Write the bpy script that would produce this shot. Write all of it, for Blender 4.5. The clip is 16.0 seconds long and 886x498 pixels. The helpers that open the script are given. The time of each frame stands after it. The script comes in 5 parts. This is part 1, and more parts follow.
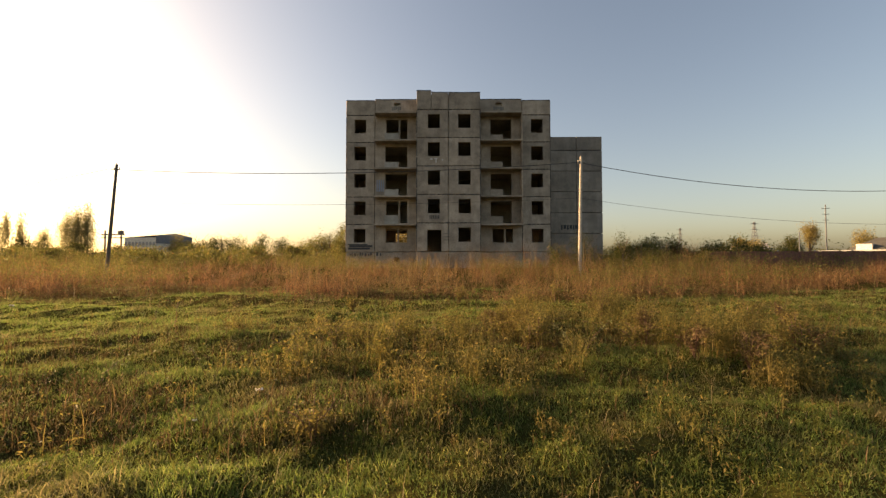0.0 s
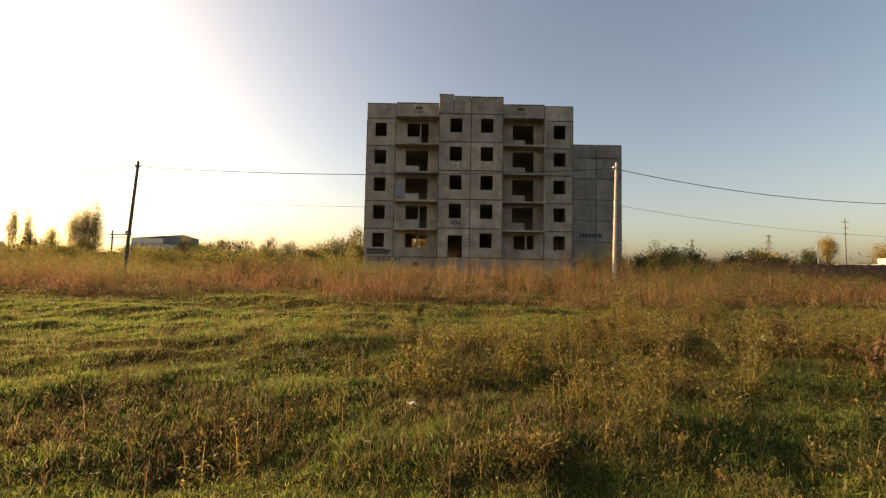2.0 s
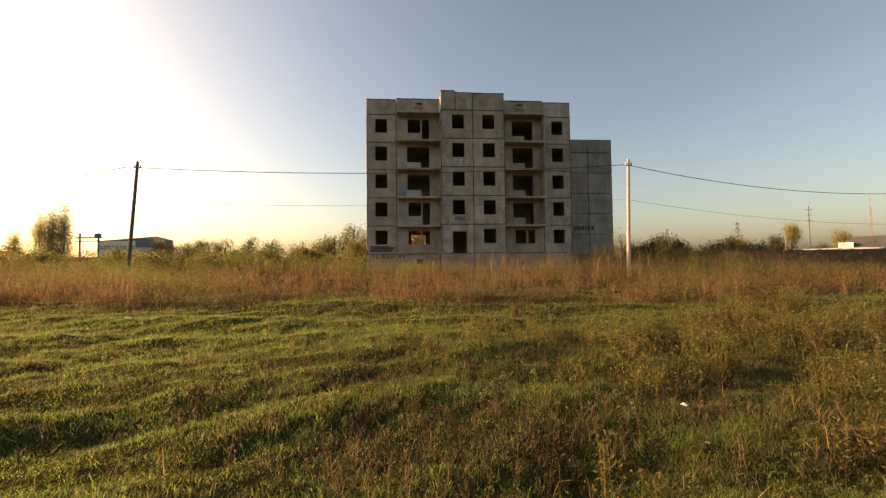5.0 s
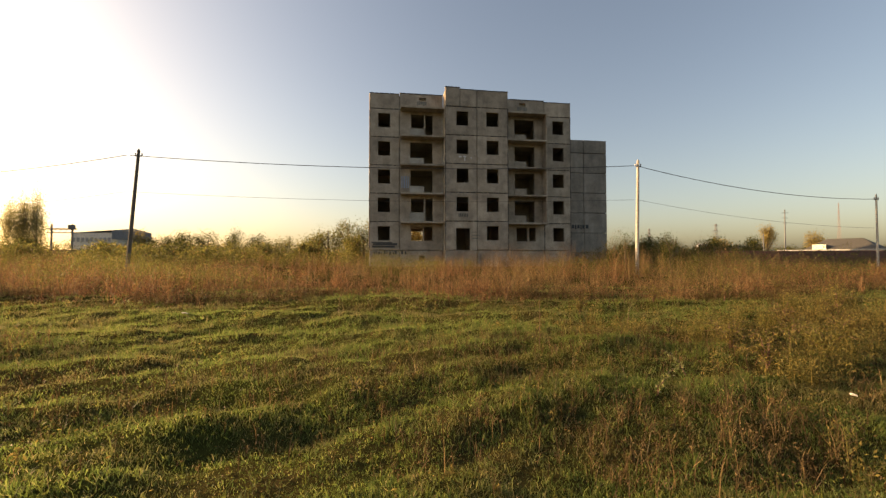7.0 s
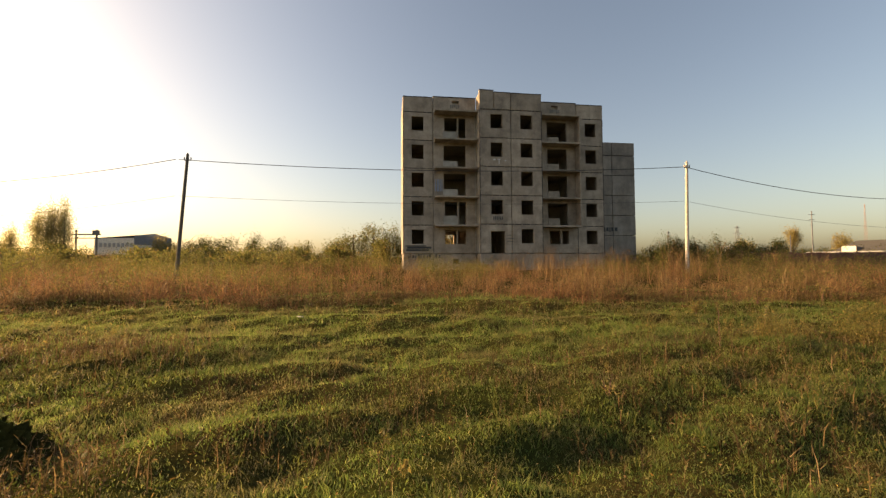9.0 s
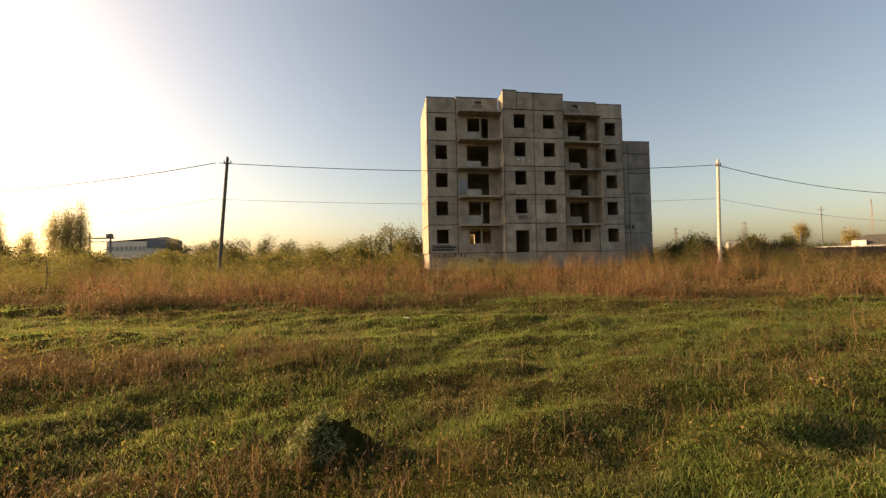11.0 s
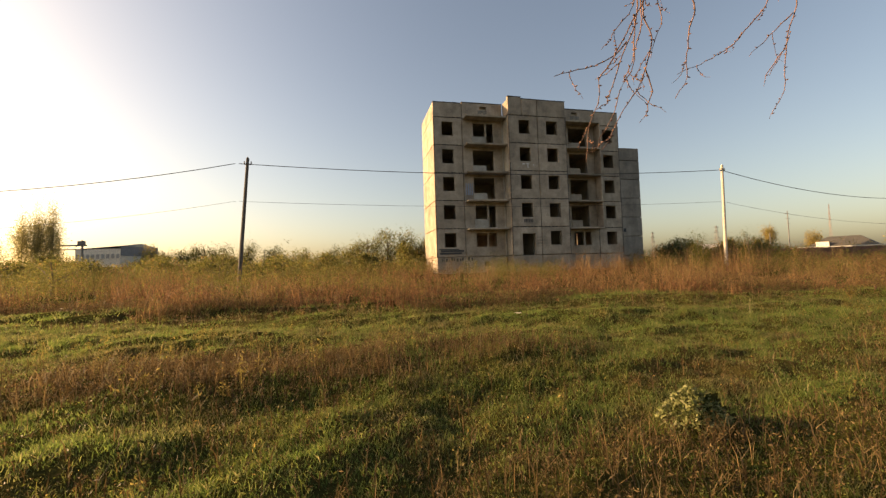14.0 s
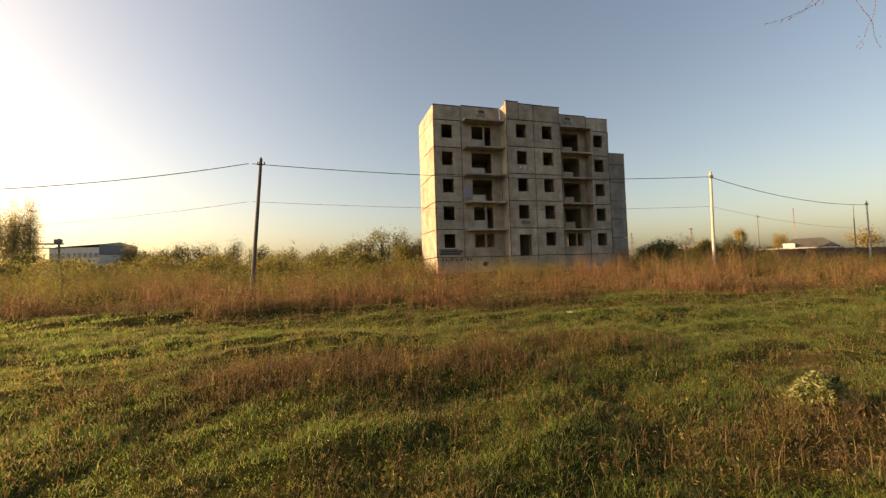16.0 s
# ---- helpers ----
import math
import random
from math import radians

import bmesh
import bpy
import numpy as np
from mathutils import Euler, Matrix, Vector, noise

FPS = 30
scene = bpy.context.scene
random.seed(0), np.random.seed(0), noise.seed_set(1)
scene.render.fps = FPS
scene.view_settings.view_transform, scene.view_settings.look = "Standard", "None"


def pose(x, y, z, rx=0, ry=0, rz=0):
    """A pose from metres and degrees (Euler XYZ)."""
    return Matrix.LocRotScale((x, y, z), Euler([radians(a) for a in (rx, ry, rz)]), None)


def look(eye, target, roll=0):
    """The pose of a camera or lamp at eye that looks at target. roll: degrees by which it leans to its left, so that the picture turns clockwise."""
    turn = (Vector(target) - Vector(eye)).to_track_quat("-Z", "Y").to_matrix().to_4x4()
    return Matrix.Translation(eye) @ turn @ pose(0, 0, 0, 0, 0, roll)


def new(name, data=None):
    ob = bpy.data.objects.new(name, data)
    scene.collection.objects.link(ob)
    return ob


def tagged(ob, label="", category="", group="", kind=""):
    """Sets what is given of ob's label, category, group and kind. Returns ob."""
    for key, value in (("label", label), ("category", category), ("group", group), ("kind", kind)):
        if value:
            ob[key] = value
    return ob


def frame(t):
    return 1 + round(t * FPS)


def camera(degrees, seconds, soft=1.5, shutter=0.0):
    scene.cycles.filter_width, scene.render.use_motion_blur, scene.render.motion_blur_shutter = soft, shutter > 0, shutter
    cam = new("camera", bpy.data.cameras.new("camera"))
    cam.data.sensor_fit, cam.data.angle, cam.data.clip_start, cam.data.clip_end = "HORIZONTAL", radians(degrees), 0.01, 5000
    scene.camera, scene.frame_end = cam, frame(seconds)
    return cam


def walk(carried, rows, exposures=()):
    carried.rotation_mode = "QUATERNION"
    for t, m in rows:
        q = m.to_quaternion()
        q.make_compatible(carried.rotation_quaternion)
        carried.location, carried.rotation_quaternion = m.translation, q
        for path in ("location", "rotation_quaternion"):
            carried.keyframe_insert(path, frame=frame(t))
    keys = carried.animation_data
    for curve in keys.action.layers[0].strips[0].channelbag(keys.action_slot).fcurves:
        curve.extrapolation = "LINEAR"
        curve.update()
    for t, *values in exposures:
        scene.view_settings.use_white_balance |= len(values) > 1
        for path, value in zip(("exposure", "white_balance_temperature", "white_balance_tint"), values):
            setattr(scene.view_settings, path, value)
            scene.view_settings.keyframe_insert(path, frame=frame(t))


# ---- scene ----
cam = camera(96.5, 16.0, soft=1.35)
# seconds, eye x y z, yaw, pitch, roll
PATH = [
    (0.0, 11.762, -39.972, 1.771, 0.451, 1.826, 0.031),
    (0.5, 11.382, -39.830, 1.701, 0.279, 2.092, -2.274),
    (1.0, 10.827, -39.667, 1.635, 0.360, 1.740, -1.482),
    (1.5, 10.255, -39.421, 1.608, 0.290, 1.336, -1.274),
    (2.0, 9.664, -39.270, 1.608, 0.208, 2.916, -1.103),
    (2.5, 9.106, -39.183, 1.616, 0.081, 1.877, -0.392),
    (3.0, 8.483, -39.177, 1.661, -1.016, 3.074, -0.207),
    (3.5, 7.846, -39.306, 1.704, -2.339, 2.674, 0.162),
    (4.0, 7.127, -39.412, 1.769, -2.986, 2.393, 0.218),
    (6.5, 4.388, -39.317, 1.901, -6.943, 1.513, 0.387),
    (7.0, 3.481, -39.114, 1.837, -7.801, 1.512, 0.042),
    (7.5, 2.685, -38.900, 1.826, -7.971, 1.978, 1.378),
    (8.0, 1.948, -38.713, 1.801, -8.204, 1.487, 0.765),
    (8.5, 1.160, -38.536, 1.783, -7.802, 2.261, 0.405),
    (9.0, 0.408, -38.464, 1.779, -7.459, 2.115, 0.312),
    (9.5, -0.404, -38.432, 1.821, -6.563, 2.197, 0.046),
    (10.0, -1.191, -38.469, 1.881, -6.790, 2.045, 1.328),
    (12.5, -4.410, -38.025, 1.871, -10.103, 1.959, 0.138),
    (13.0, -5.133, -37.875, 1.747, -11.105, 2.441, 1.203),
    (13.5, -5.785, -37.699, 1.680, -11.478, 1.971, 1.138),
    (14.0, -6.359, -37.677, 1.673, -12.662, 2.806, 1.793),
    (14.5, -7.002, -37.704, 1.696, -13.455, 2.222, 1.172),
    (15.0, -7.680, -37.785, 1.761, -13.366, 2.354, 1.324),
    (15.5, -8.294, -37.784, 1.816, -14.148, 1.732, 1.229),
    (16.0, -8.849, -37.764, 1.849, -16.227, 2.558, 1.736),
]
walk(cam, [(t, pose(x, y, z, 90 + pitch, roll, yaw)) for t, x, y, z, yaw, pitch, roll in PATH],
     exposures=[(0.0, 1.2, 8500, 16.5)])

# ---- light: low evening sun from the left, ahead of the camera ----
SUN_AZIMUTH, SUN_ELEVATION = 69.0, 16.0  # degrees left of +y, above the horizon
world = bpy.data.worlds.new("sky")
scene.world = world
world.use_nodes = True
wn = world.node_tree.nodes
sky = wn.new("ShaderNodeTexSky")
sky.sky_type, sky.sun_disc = "NISHITA", False
sky.sun_elevation, sky.sun_rotation = radians(SUN_ELEVATION), radians(-SUN_AZIMUTH)
sky.air_density, sky.dust_density, sky.ozone_density = 1.0, 2.7, 1.5
wn["Background"].inputs["Strength"].default_value = 0.10
world.node_tree.links.new(sky.outputs[0], wn["Background"].inputs["Color"])
sun_data = bpy.data.lights.new("sun", "SUN")
sun_data.energy, sun_data.angle, sun_data.color = 5.0, radians(0.6), (1.0, 0.735, 0.45)
sun = new("sun", sun_data)
sun_dir = Vector((-math.sin(radians(SUN_AZIMUTH)), math.cos(radians(SUN_AZIMUTH)), math.tan(radians(SUN_ELEVATION))))
sun.matrix_world = look(sun_dir * 100, (0, 0, 0))

# ---- materials ----
def material(name):
    m = bpy.data.materials.new(name)
    m.use_nodes = True
    nt = m.node_tree
    return m, nt, nt.nodes["Principled BSDF"]


def add_node(nt, kind, **values):
    n = nt.nodes.new(kind)
    for key, value in values.items():
        n.inputs[key].default_value = value
    return n


def noise_at(nt, scale, detail=4.0, rough=0.55, stretch=(1, 1, 1), space="Object"):
    tc = nt.nodes.new("ShaderNodeNewGeometry") if space == "World" else nt.nodes.new("ShaderNodeTexCoord")
    mp = add_node(nt, "ShaderNodeMapping", Scale=stretch)
    nt.links.new(tc.outputs["Position" if space == "World" else space], mp.inputs["Vector"])
    n = add_node(nt, "ShaderNodeTexNoise", Scale=scale, Detail=detail, Roughness=rough)
    nt.links.new(mp.outputs[0], n.inputs["Vector"])
    return n.outputs["Fac"]


def ramp(nt, fac, stops):
    r = nt.nodes.new("ShaderNodeValToRGB")
    els = r.color_ramp.elements
    while len(els) < len(stops):
        els.new(0.5)
    for e, (p, c) in zip(els, stops):
        e.position, e.color = p, (*c, 1)
    nt.links.new(fac, r.inputs["Fac"])
    return r.outputs["Color"]


def mix(nt, a, b, fac, mode="MIX"):
    n = nt.nodes.new("ShaderNodeMix")
    n.data_type, n.blend_type = "RGBA", mode
    for socket, value in ((n.inputs[0], fac), (n.inputs[6], a), (n.inputs[7], b)):
        if isinstance(value, bpy.types.NodeSocket):
            nt.links.new(value, socket)
        elif isinstance(value, tuple):
            socket.default_value = (*value, 1)
        else:
            socket.default_value = value
    return n.outputs[2]


def bump(nt, bsdf, height, strength, distance):
    b = add_node(nt, "ShaderNodeBump", Strength=strength, Distance=distance)
    nt.links.new(height, b.inputs["Height"])
    nt.links.new(b.outputs[0], bsdf.inputs["Normal"])


def concrete(name, light, dark, streak=0.45, rough=0.92):
    m, nt, b = material(name)
    big = ramp(nt, noise_at(nt, 0.7, 6, 0.68, space="World"), [(0.36, dark), (0.62, light)])
    streaks = ramp(nt, noise_at(nt, 1.0, 5, 0.65, (1.3, 1.3, 0.25), "World"), [(0.36, (0.55, 0.53, 0.5)), (0.66, (1, 1, 1))])
    grain = ramp(nt, noise_at(nt, 26, 4, 0.7, space="World"), [(0.3, (0.78, 0.77, 0.75)), (0.7, (1.1, 1.1, 1.08))])
    info = nt.nodes.new("ShaderNodeObjectInfo")
    each = ramp(nt, info.outputs["Random"], [(0.0, (0.84, 0.83, 0.8)), (1.0, (1.1, 1.09, 1.06))])
    c = mix(nt, big, streaks, streak, "MULTIPLY")
    c = mix(nt, c, grain, 1.0, "MULTIPLY")
    c = mix(nt, c, each, 1.0, "MULTIPLY")
    nt.links.new(c, b.inputs["Base Color"])
    b.inputs["Roughness"].default_value = rough
    bump(nt, b, noise_at(nt, 18, 6, 0.65, space="World"), 0.5, 0.02)
    return m


def plain(name, colour, rough=0.8, metal=0.0, vary=0.25, scale=6.0):
    m, nt, b = material(name)
    lo, hi = tuple(c * (1 - vary) for c in colour), tuple(min(1, c * (1 + vary)) for c in colour)
    c = ramp(nt, noise_at(nt, scale, 5, 0.6, space="World"), [(0.3, lo), (0.7, hi)])
    nt.links.new(c, b.inputs["Base Color"])
    b.inputs["Roughness"].default_value, b.inputs["Metallic"].default_value = rough, metal
    bump(nt, b, noise_at(nt, scale * 6, 4, space="World"), 0.25, 0.01)
    return m


def foliage(name, stops, patch=None, translucent=0.45, patch_scale=0.5):
    """Leaf or blade: colour by island, with patches over the ground, and light coming through."""
    m, nt, b = material(name)
    geo = nt.nodes.new("ShaderNodeNewGeometry")
    c = ramp(nt, geo.outputs["Random Per Island"], stops)
    if patch:
        f = ramp(nt, noise_at(nt, patch_scale, 4, 0.62, space="World"), [(0.46, (0, 0, 0)), (0.62, (1, 1, 1))])
        c = mix(nt, c, ramp(nt, geo.outputs["Random Per Island"], patch), f)
    nt.links.new(c, b.inputs["Base Color"])
    b.inputs["Roughness"].default_value = 0.55
    b.inputs["Specular IOR Level"].default_value = 0.2
    t = nt.nodes.new("ShaderNodeBsdfTranslucent")
    nt.links.new(c, t.inputs["Color"])
    s = nt.nodes.new("ShaderNodeMixShader")
    s.inputs[0].default_value = translucent
    nt.links.new(b.outputs[0], s.inputs[1])
    nt.links.new(t.outputs[0], s.inputs[2])
    nt.links.new(s.outputs[0], nt.nodes["Material Output"].inputs["Surface"])
    return m


PANEL = concrete("weathered_panel_concrete", (0.50, 0.42, 0.345), (0.28, 0.235, 0.195))
PANEL_DARK = concrete("plinth_concrete", (0.27, 0.25, 0.22), (0.17, 0.16, 0.15))
PANEL_PALE = concrete("pale_concrete", (0.5, 0.48, 0.44), (0.36, 0.34, 0.31), 0.3)
PANEL_GREY = concrete("blind_wall_concrete", (0.40, 0.35, 0.305), (0.26, 0.23, 0.205), 0.5)
INSIDE = concrete("interior_concrete", (0.58, 0.51, 0.42), (0.44, 0.39, 0.32), 0.3)
POLE_CONCRETE = plain("pole_concrete", (0.42, 0.38, 0.32), 0.85)
POLE_DARK = plain("dark_pole_wood", (0.10, 0.085, 0.07), 0.85)
BITUMEN = plain("bitumen_coping", (0.05, 0.045, 0.04), 0.8)
CABLE = plain("cable", (0.03, 0.03, 0.03), 0.6)
GRAFFITI_BLACK = plain("black_spray_paint", (0.05, 0.05, 0.05), 0.7)
GRAFFITI_WHITE = plain("white_spray_paint", (0.62, 0.62, 0.6), 0.7)
GRAFFITI_BLUE = plain("blue_spray_paint", (0.22, 0.27, 0.36), 0.7)
CERAMIC = plain("insulator_ceramic", (0.3, 0.27, 0.24), 0.3)
GRASS = foliage("meadow_grass",
                [(0.0, (0.075, 0.118, 0.03)), (0.5, (0.15, 0.212, 0.05)), (0.88, (0.25, 0.275, 0.08)), (1.0, (0.33, 0.28, 0.14))],
                [(0.0, (0.08, 0.088, 0.03)), (0.5, (0.16, 0.158, 0.058)), (1.0, (0.28, 0.22, 0.11))], 0.66, 0.8)
DRY = foliage("dry_reed_grass",
              [(0.0, (0.07, 0.037, 0.02)), (0.5, (0.2, 0.10, 0.05)), (0.85, (0.34, 0.185, 0.09)), (1.0, (0.15, 0.12, 0.042))],
              [(0.0, (0.10, 0.066, 0.032)), (0.6, (0.27, 0.168, 0.08)), (1.0, (0.2, 0.165, 0.06))], 0.45, 0.12)
WEED = foliage("weed_leaves",
               [(0.0, (0.06, 0.066, 0.022)), (0.5, (0.15, 0.137, 0.04)), (0.8, (0.24, 0.19, 0.055)), (1.0, (0.3, 0.22, 0.075))],
               [(0.0, (0.08, 0.064, 0.022)), (0.5, (0.19, 0.15, 0.046)), (1.0, (0.29, 0.215, 0.075))], 0.6, 0.9)
BUSH = foliage("bush_leaves", [(0.0, (0.035, 0.05, 0.014)), (0.6, (0.075, 0.085, 0.022)), (1.0, (0.15, 0.12, 0.03))], None, 0.5)
BROWN_WEED = foliage("brown_dead_weeds", [(0.0, (0.05, 0.034, 0.014)), (0.6, (0.10, 0.066, 0.026)), (1.0, (0.19, 0.12, 0.05))], None, 0.35)
RUST_WEED = foliage("rust_dead_weeds", [(0.0, (0.055, 0.037, 0.017)), (0.6, (0.125, 0.083, 0.036)), (1.0, (0.25, 0.17, 0.078))], None, 0.45)
OLIVE = foliage("olive_thicket", [(0.0, (0.07, 0.078, 0.022)), (0.6, (0.15, 0.148, 0.042)), (0.92, (0.22, 0.18, 0.055)), (1.0, (0.25, 0.14, 0.055))], None, 0.62)
# yellows dulled slightly, with the haze over the far trees put into the colour
YELLOW_LEAF = foliage("yellow_autumn_leaves", [(0.0, (0.19, 0.155, 0.055)), (0.6, (0.32, 0.25, 0.085)), (1.0, (0.40, 0.3, 0.10))], None, 0.4)
HERB = foliage("low_herb_leaves", [(0.0, (0.06, 0.085, 0.018)), (0.6, (0.12, 0.14, 0.032)), (0.95, (0.18, 0.17, 0.045)), (1.0, (0.22, 0.14, 0.05))], None, 0.5)
# leaf colours lightened to carry the bright haze over the far poplars
POPLAR = foliage("poplar_leaves", [(0.0, (0.26, 0.245, 0.12)), (0.6, (0.36, 0.325, 0.16)), (1.0, (0.46, 0.40, 0.2))], None, 0.8)
SILVER = foliage("silvery_leaves", [(0.0, (0.08, 0.098, 0.03)), (0.7, (0.21, 0.215, 0.08)), (1.0, (0.36, 0.35, 0.18))], None, 0.3)
STRAW = foliage("bleached_straw", [(0.0, (0.15, 0.095, 0.045)), (0.6, (0.26, 0.18, 0.09)), (1.0, (0.42, 0.33, 0.19))], None, 0.4)
FALLEN = foliage("fallen_leaves", [(0.0, (0.16, 0.08, 0.03)), (0.5, (0.34, 0.19, 0.05)), (0.85, (0.45, 0.33, 0.09)), (1.0, (0.55, 0.45, 0.25))], None, 0.3)
BARK = plain("bark", (0.10, 0.075, 0.05), 0.9, scale=14)
TWIG = plain("twig_bark", (0.15, 0.078, 0.055), 0.8, scale=30)


def earth():
    m, nt, b = material("turf_earth")
    base = ramp(nt, noise_at(nt, 0.35, 6, 0.6, space="World"), [(0.38, (0.05, 0.056, 0.016)), (0.62, (0.062, 0.05, 0.02))])
    fine = ramp(nt, noise_at(nt, 9, 6, 0.7, space="World"), [(0.3, (0.45, 0.45, 0.4)), (0.7, (1.25, 1.2, 1.1))])
    nt.links.new(mix(nt, base, fine, 1.0, "MULTIPLY"), b.inputs["Base Color"])
    b.inputs["Roughness"].default_value = 0.95
    b.inputs["Specular IOR Level"].default_value = 0.0
    bump(nt, b, noise_at(nt, 12, 6, 0.7, space="World"), 0.8, 0.06)
    return m


EARTH = earth()

# ---- helpers for meshes ----
def mesh_of(name, verts, faces, mat):
    me = bpy.data.meshes.new(name)
    me.from_pydata(verts, [], faces)
    me.materials.append(mat)
    me.update()
    return me


def mesh_tris(name, v, f, mat):
    """A mesh from arrays of corners and triangles."""
    me = bpy.data.meshes.new(name)
    v, f = np.asarray(v, np.float32).reshape(-1, 3), np.asarray(f, np.int32).reshape(-1, 3)
    me.vertices.add(len(v)), me.loops.add(f.size), me.polygons.add(len(f))
    me.vertices.foreach_set("co", v.ravel())
    me.loops.foreach_set("vertex_index", f.ravel())
    me.polygons.foreach_set("loop_start", np.arange(0, f.size, 3, dtype=np.int32))
    me.materials.append(mat)
    me.update(calc_edges=True)
    return me


def part(name, bm, mat, parent, label=""):
    me = bpy.data.meshes.new(name)
    bm.to_mesh(me)
    bm.free()
    me.materials.append(mat)
    ob = new(name, me)
    ob.parent = parent
    return tagged(ob, label)


def piece(name, me, parent, at=(0, 0, 0), turn=(0, 0, 0), label=""):
    ob = new(name, me)
    ob.parent = parent
    ob.matrix_basis = pose(*at, *turn)
    return tagged(ob, label)


def box(bm, x0, y0, z0, x1, y1, z1, bevel=0.0):
    vs = [bm.verts.new(p) for p in ((x0, y0, z0), (x1, y0, z0), (x1, y1, z0), (x0, y1, z0), (x0, y0, z1), (x1, y0, z1), (x1, y1, z1), (x0, y1, z1))]
    fs = [bm.faces.new([vs[i] for i in q]) for q in ((0, 3, 2, 1), (4, 5, 6, 7), (0, 1, 5, 4), (1, 2, 6, 5), (2, 3, 7, 6), (3, 0, 4, 7))]
    if bevel:
        es = list({e for f in fs for e in f.edges})
        bmesh.ops.bevel(bm, geom=es, offset=bevel, segments=1, affect="EDGES")
    return bm


def boxed(*args, **kw):
    return box(bmesh.new(), *args, **kw)


def tube(bm, points, radii, sides=8):
    """A swept round bar through the points, with its ends closed."""
    rings = []
    pts = [Vector(p) for p in points]
    for i, p in enumerate(pts):
        d = (pts[min(i + 1, len(pts) - 1)] - pts[max(i - 1, 0)]).normalized()
        a = d.orthogonal().normalized() if abs(d.z) > 0.9 else d.cross(Vector((0, 0, 1))).normalized()
        c = d.cross(a)
        r = radii[i] if isinstance(radii, (list, tuple)) else radii
        rings.append([bm.verts.new(p + (a * math.cos(t) + c * math.sin(t)) * r) for t in (2 * math.pi * k / sides for k in range(sides))])
    for r0, r1 in zip(rings, rings[1:]):
        for k in range(sides):
            bm.faces.new((r0[k], r0[(k + 1) % sides], r1[(k + 1) % sides], r1[k]))
    bm.faces.new(rings[0][::-1]), bm.faces.new(rings[-1])
    return bm


def smooth_noise(x, y, scale, seed):
    """Cheap rolling noise on arrays, about -1 to 1."""
    rng = np.random.RandomState(seed)
    out = 0
    for k in range(6):
        a, ph = rng.uniform(0, math.pi * 2, 2)
        w = scale * rng.uniform(0.6, 1.7)
        out = out + np.sin((x * math.cos(a) + y * math.sin(a)) * w + ph + 1.3 * np.sin(0.37 * w * (x * math.sin(a) - y * math.cos(a)) + ph * 2))
    return out / 3.0


def relief(x, y):
    """Height of the land: nearly level by the path, rising gently to the block and on into the distance."""
    x, y = np.asarray(x, float), np.asarray(y, float)
    rise = 0.031 * np.clip(y + 37, 0, 130)
    near = np.exp(-((np.hypot(x - 3, y + 28)) / 45) ** 2)
    ruts = 0.09 * smooth_noise(x * 0.3, y * 1.25, 1.7, 3) + 0.075 * smooth_noise(x * 0.6, y, 0.8, 5) + 0.06 * smooth_noise(x * 0.45, y, 4.2, 8) + 0.03 * smooth_noise(x * 0.7, y, 8.0, 9)
    side = 0.012 * np.clip(x - 16, 0, 40) * np.exp(-((y + 26) / 14) ** 2)
    return rise + ruts * near + side


# the sheet's own grid: fine by the path, wide towards the horizon
GRID_X = np.concatenate([-np.geomspace(3000, 42, 24), np.arange(-40, -15, 0.4), np.arange(-15, 22, 0.18), np.arange(22, 60.1, 0.4), np.geomspace(62, 3000, 24)])
GRID_Y = np.concatenate([-np.geomspace(3000, 48, 16), np.arange(-46, -37.5, 0.25), np.arange(-37.5, -28, 0.14), np.arange(-28, -14, 0.25), np.arange(-14, 30, 1.0), np.geomspace(31, 3000, 30)])
GRID_Z = relief(*np.meshgrid(GRID_X, GRID_Y))


def ground_z(x, y):
    """Height of the ground sheet itself, triangle by triangle."""
    x, y = np.broadcast_arrays(np.asarray(x, float), np.asarray(y, float))
    i = np.clip(np.searchsorted(GRID_X, x) - 1, 0, len(GRID_X) - 2)
    j = np.clip(np.searchsorted(GRID_Y, y) - 1, 0, len(GRID_Y) - 2)
    u = np.clip((x - GRID_X[i]) / (GRID_X[i + 1] - GRID_X[i]), 0, 1)
    v = np.clip((y - GRID_Y[j]) / (GRID_Y[j + 1] - GRID_Y[j]), 0, 1)
    a, b, c, d = GRID_Z[j, i], GRID_Z[j, i + 1], GRID_Z[j + 1, i + 1], GRID_Z[j + 1, i]
    return np.where(u >= v, a + u * (b - a) + v * (c - b), a + v * (d - a) + u * (c - d))

# ---- ground: one sheet to the horizon ----
def ground():
    gx, gy = np.meshgrid(GRID_X, GRID_Y)
    gz = GRID_Z
    n, m = gx.shape
    i = (np.arange(n - 1)[:, None] * m + np.arange(m - 1)[None]).ravel()
    tris = np.concatenate([np.stack([i, i + 1, i + m + 1], 1), np.stack([i, i + m + 1, i + m], 1)])
    me = mesh_tris("ground", np.stack([gx.ravel(), gy.ravel(), gz.ravel()], 1), tris, EARTH)
    me.shade_smooth()
    return tagged(new("ground", me), "uneven meadow ground with worn turf and bare earth", "ground", kind="structure")


ground()


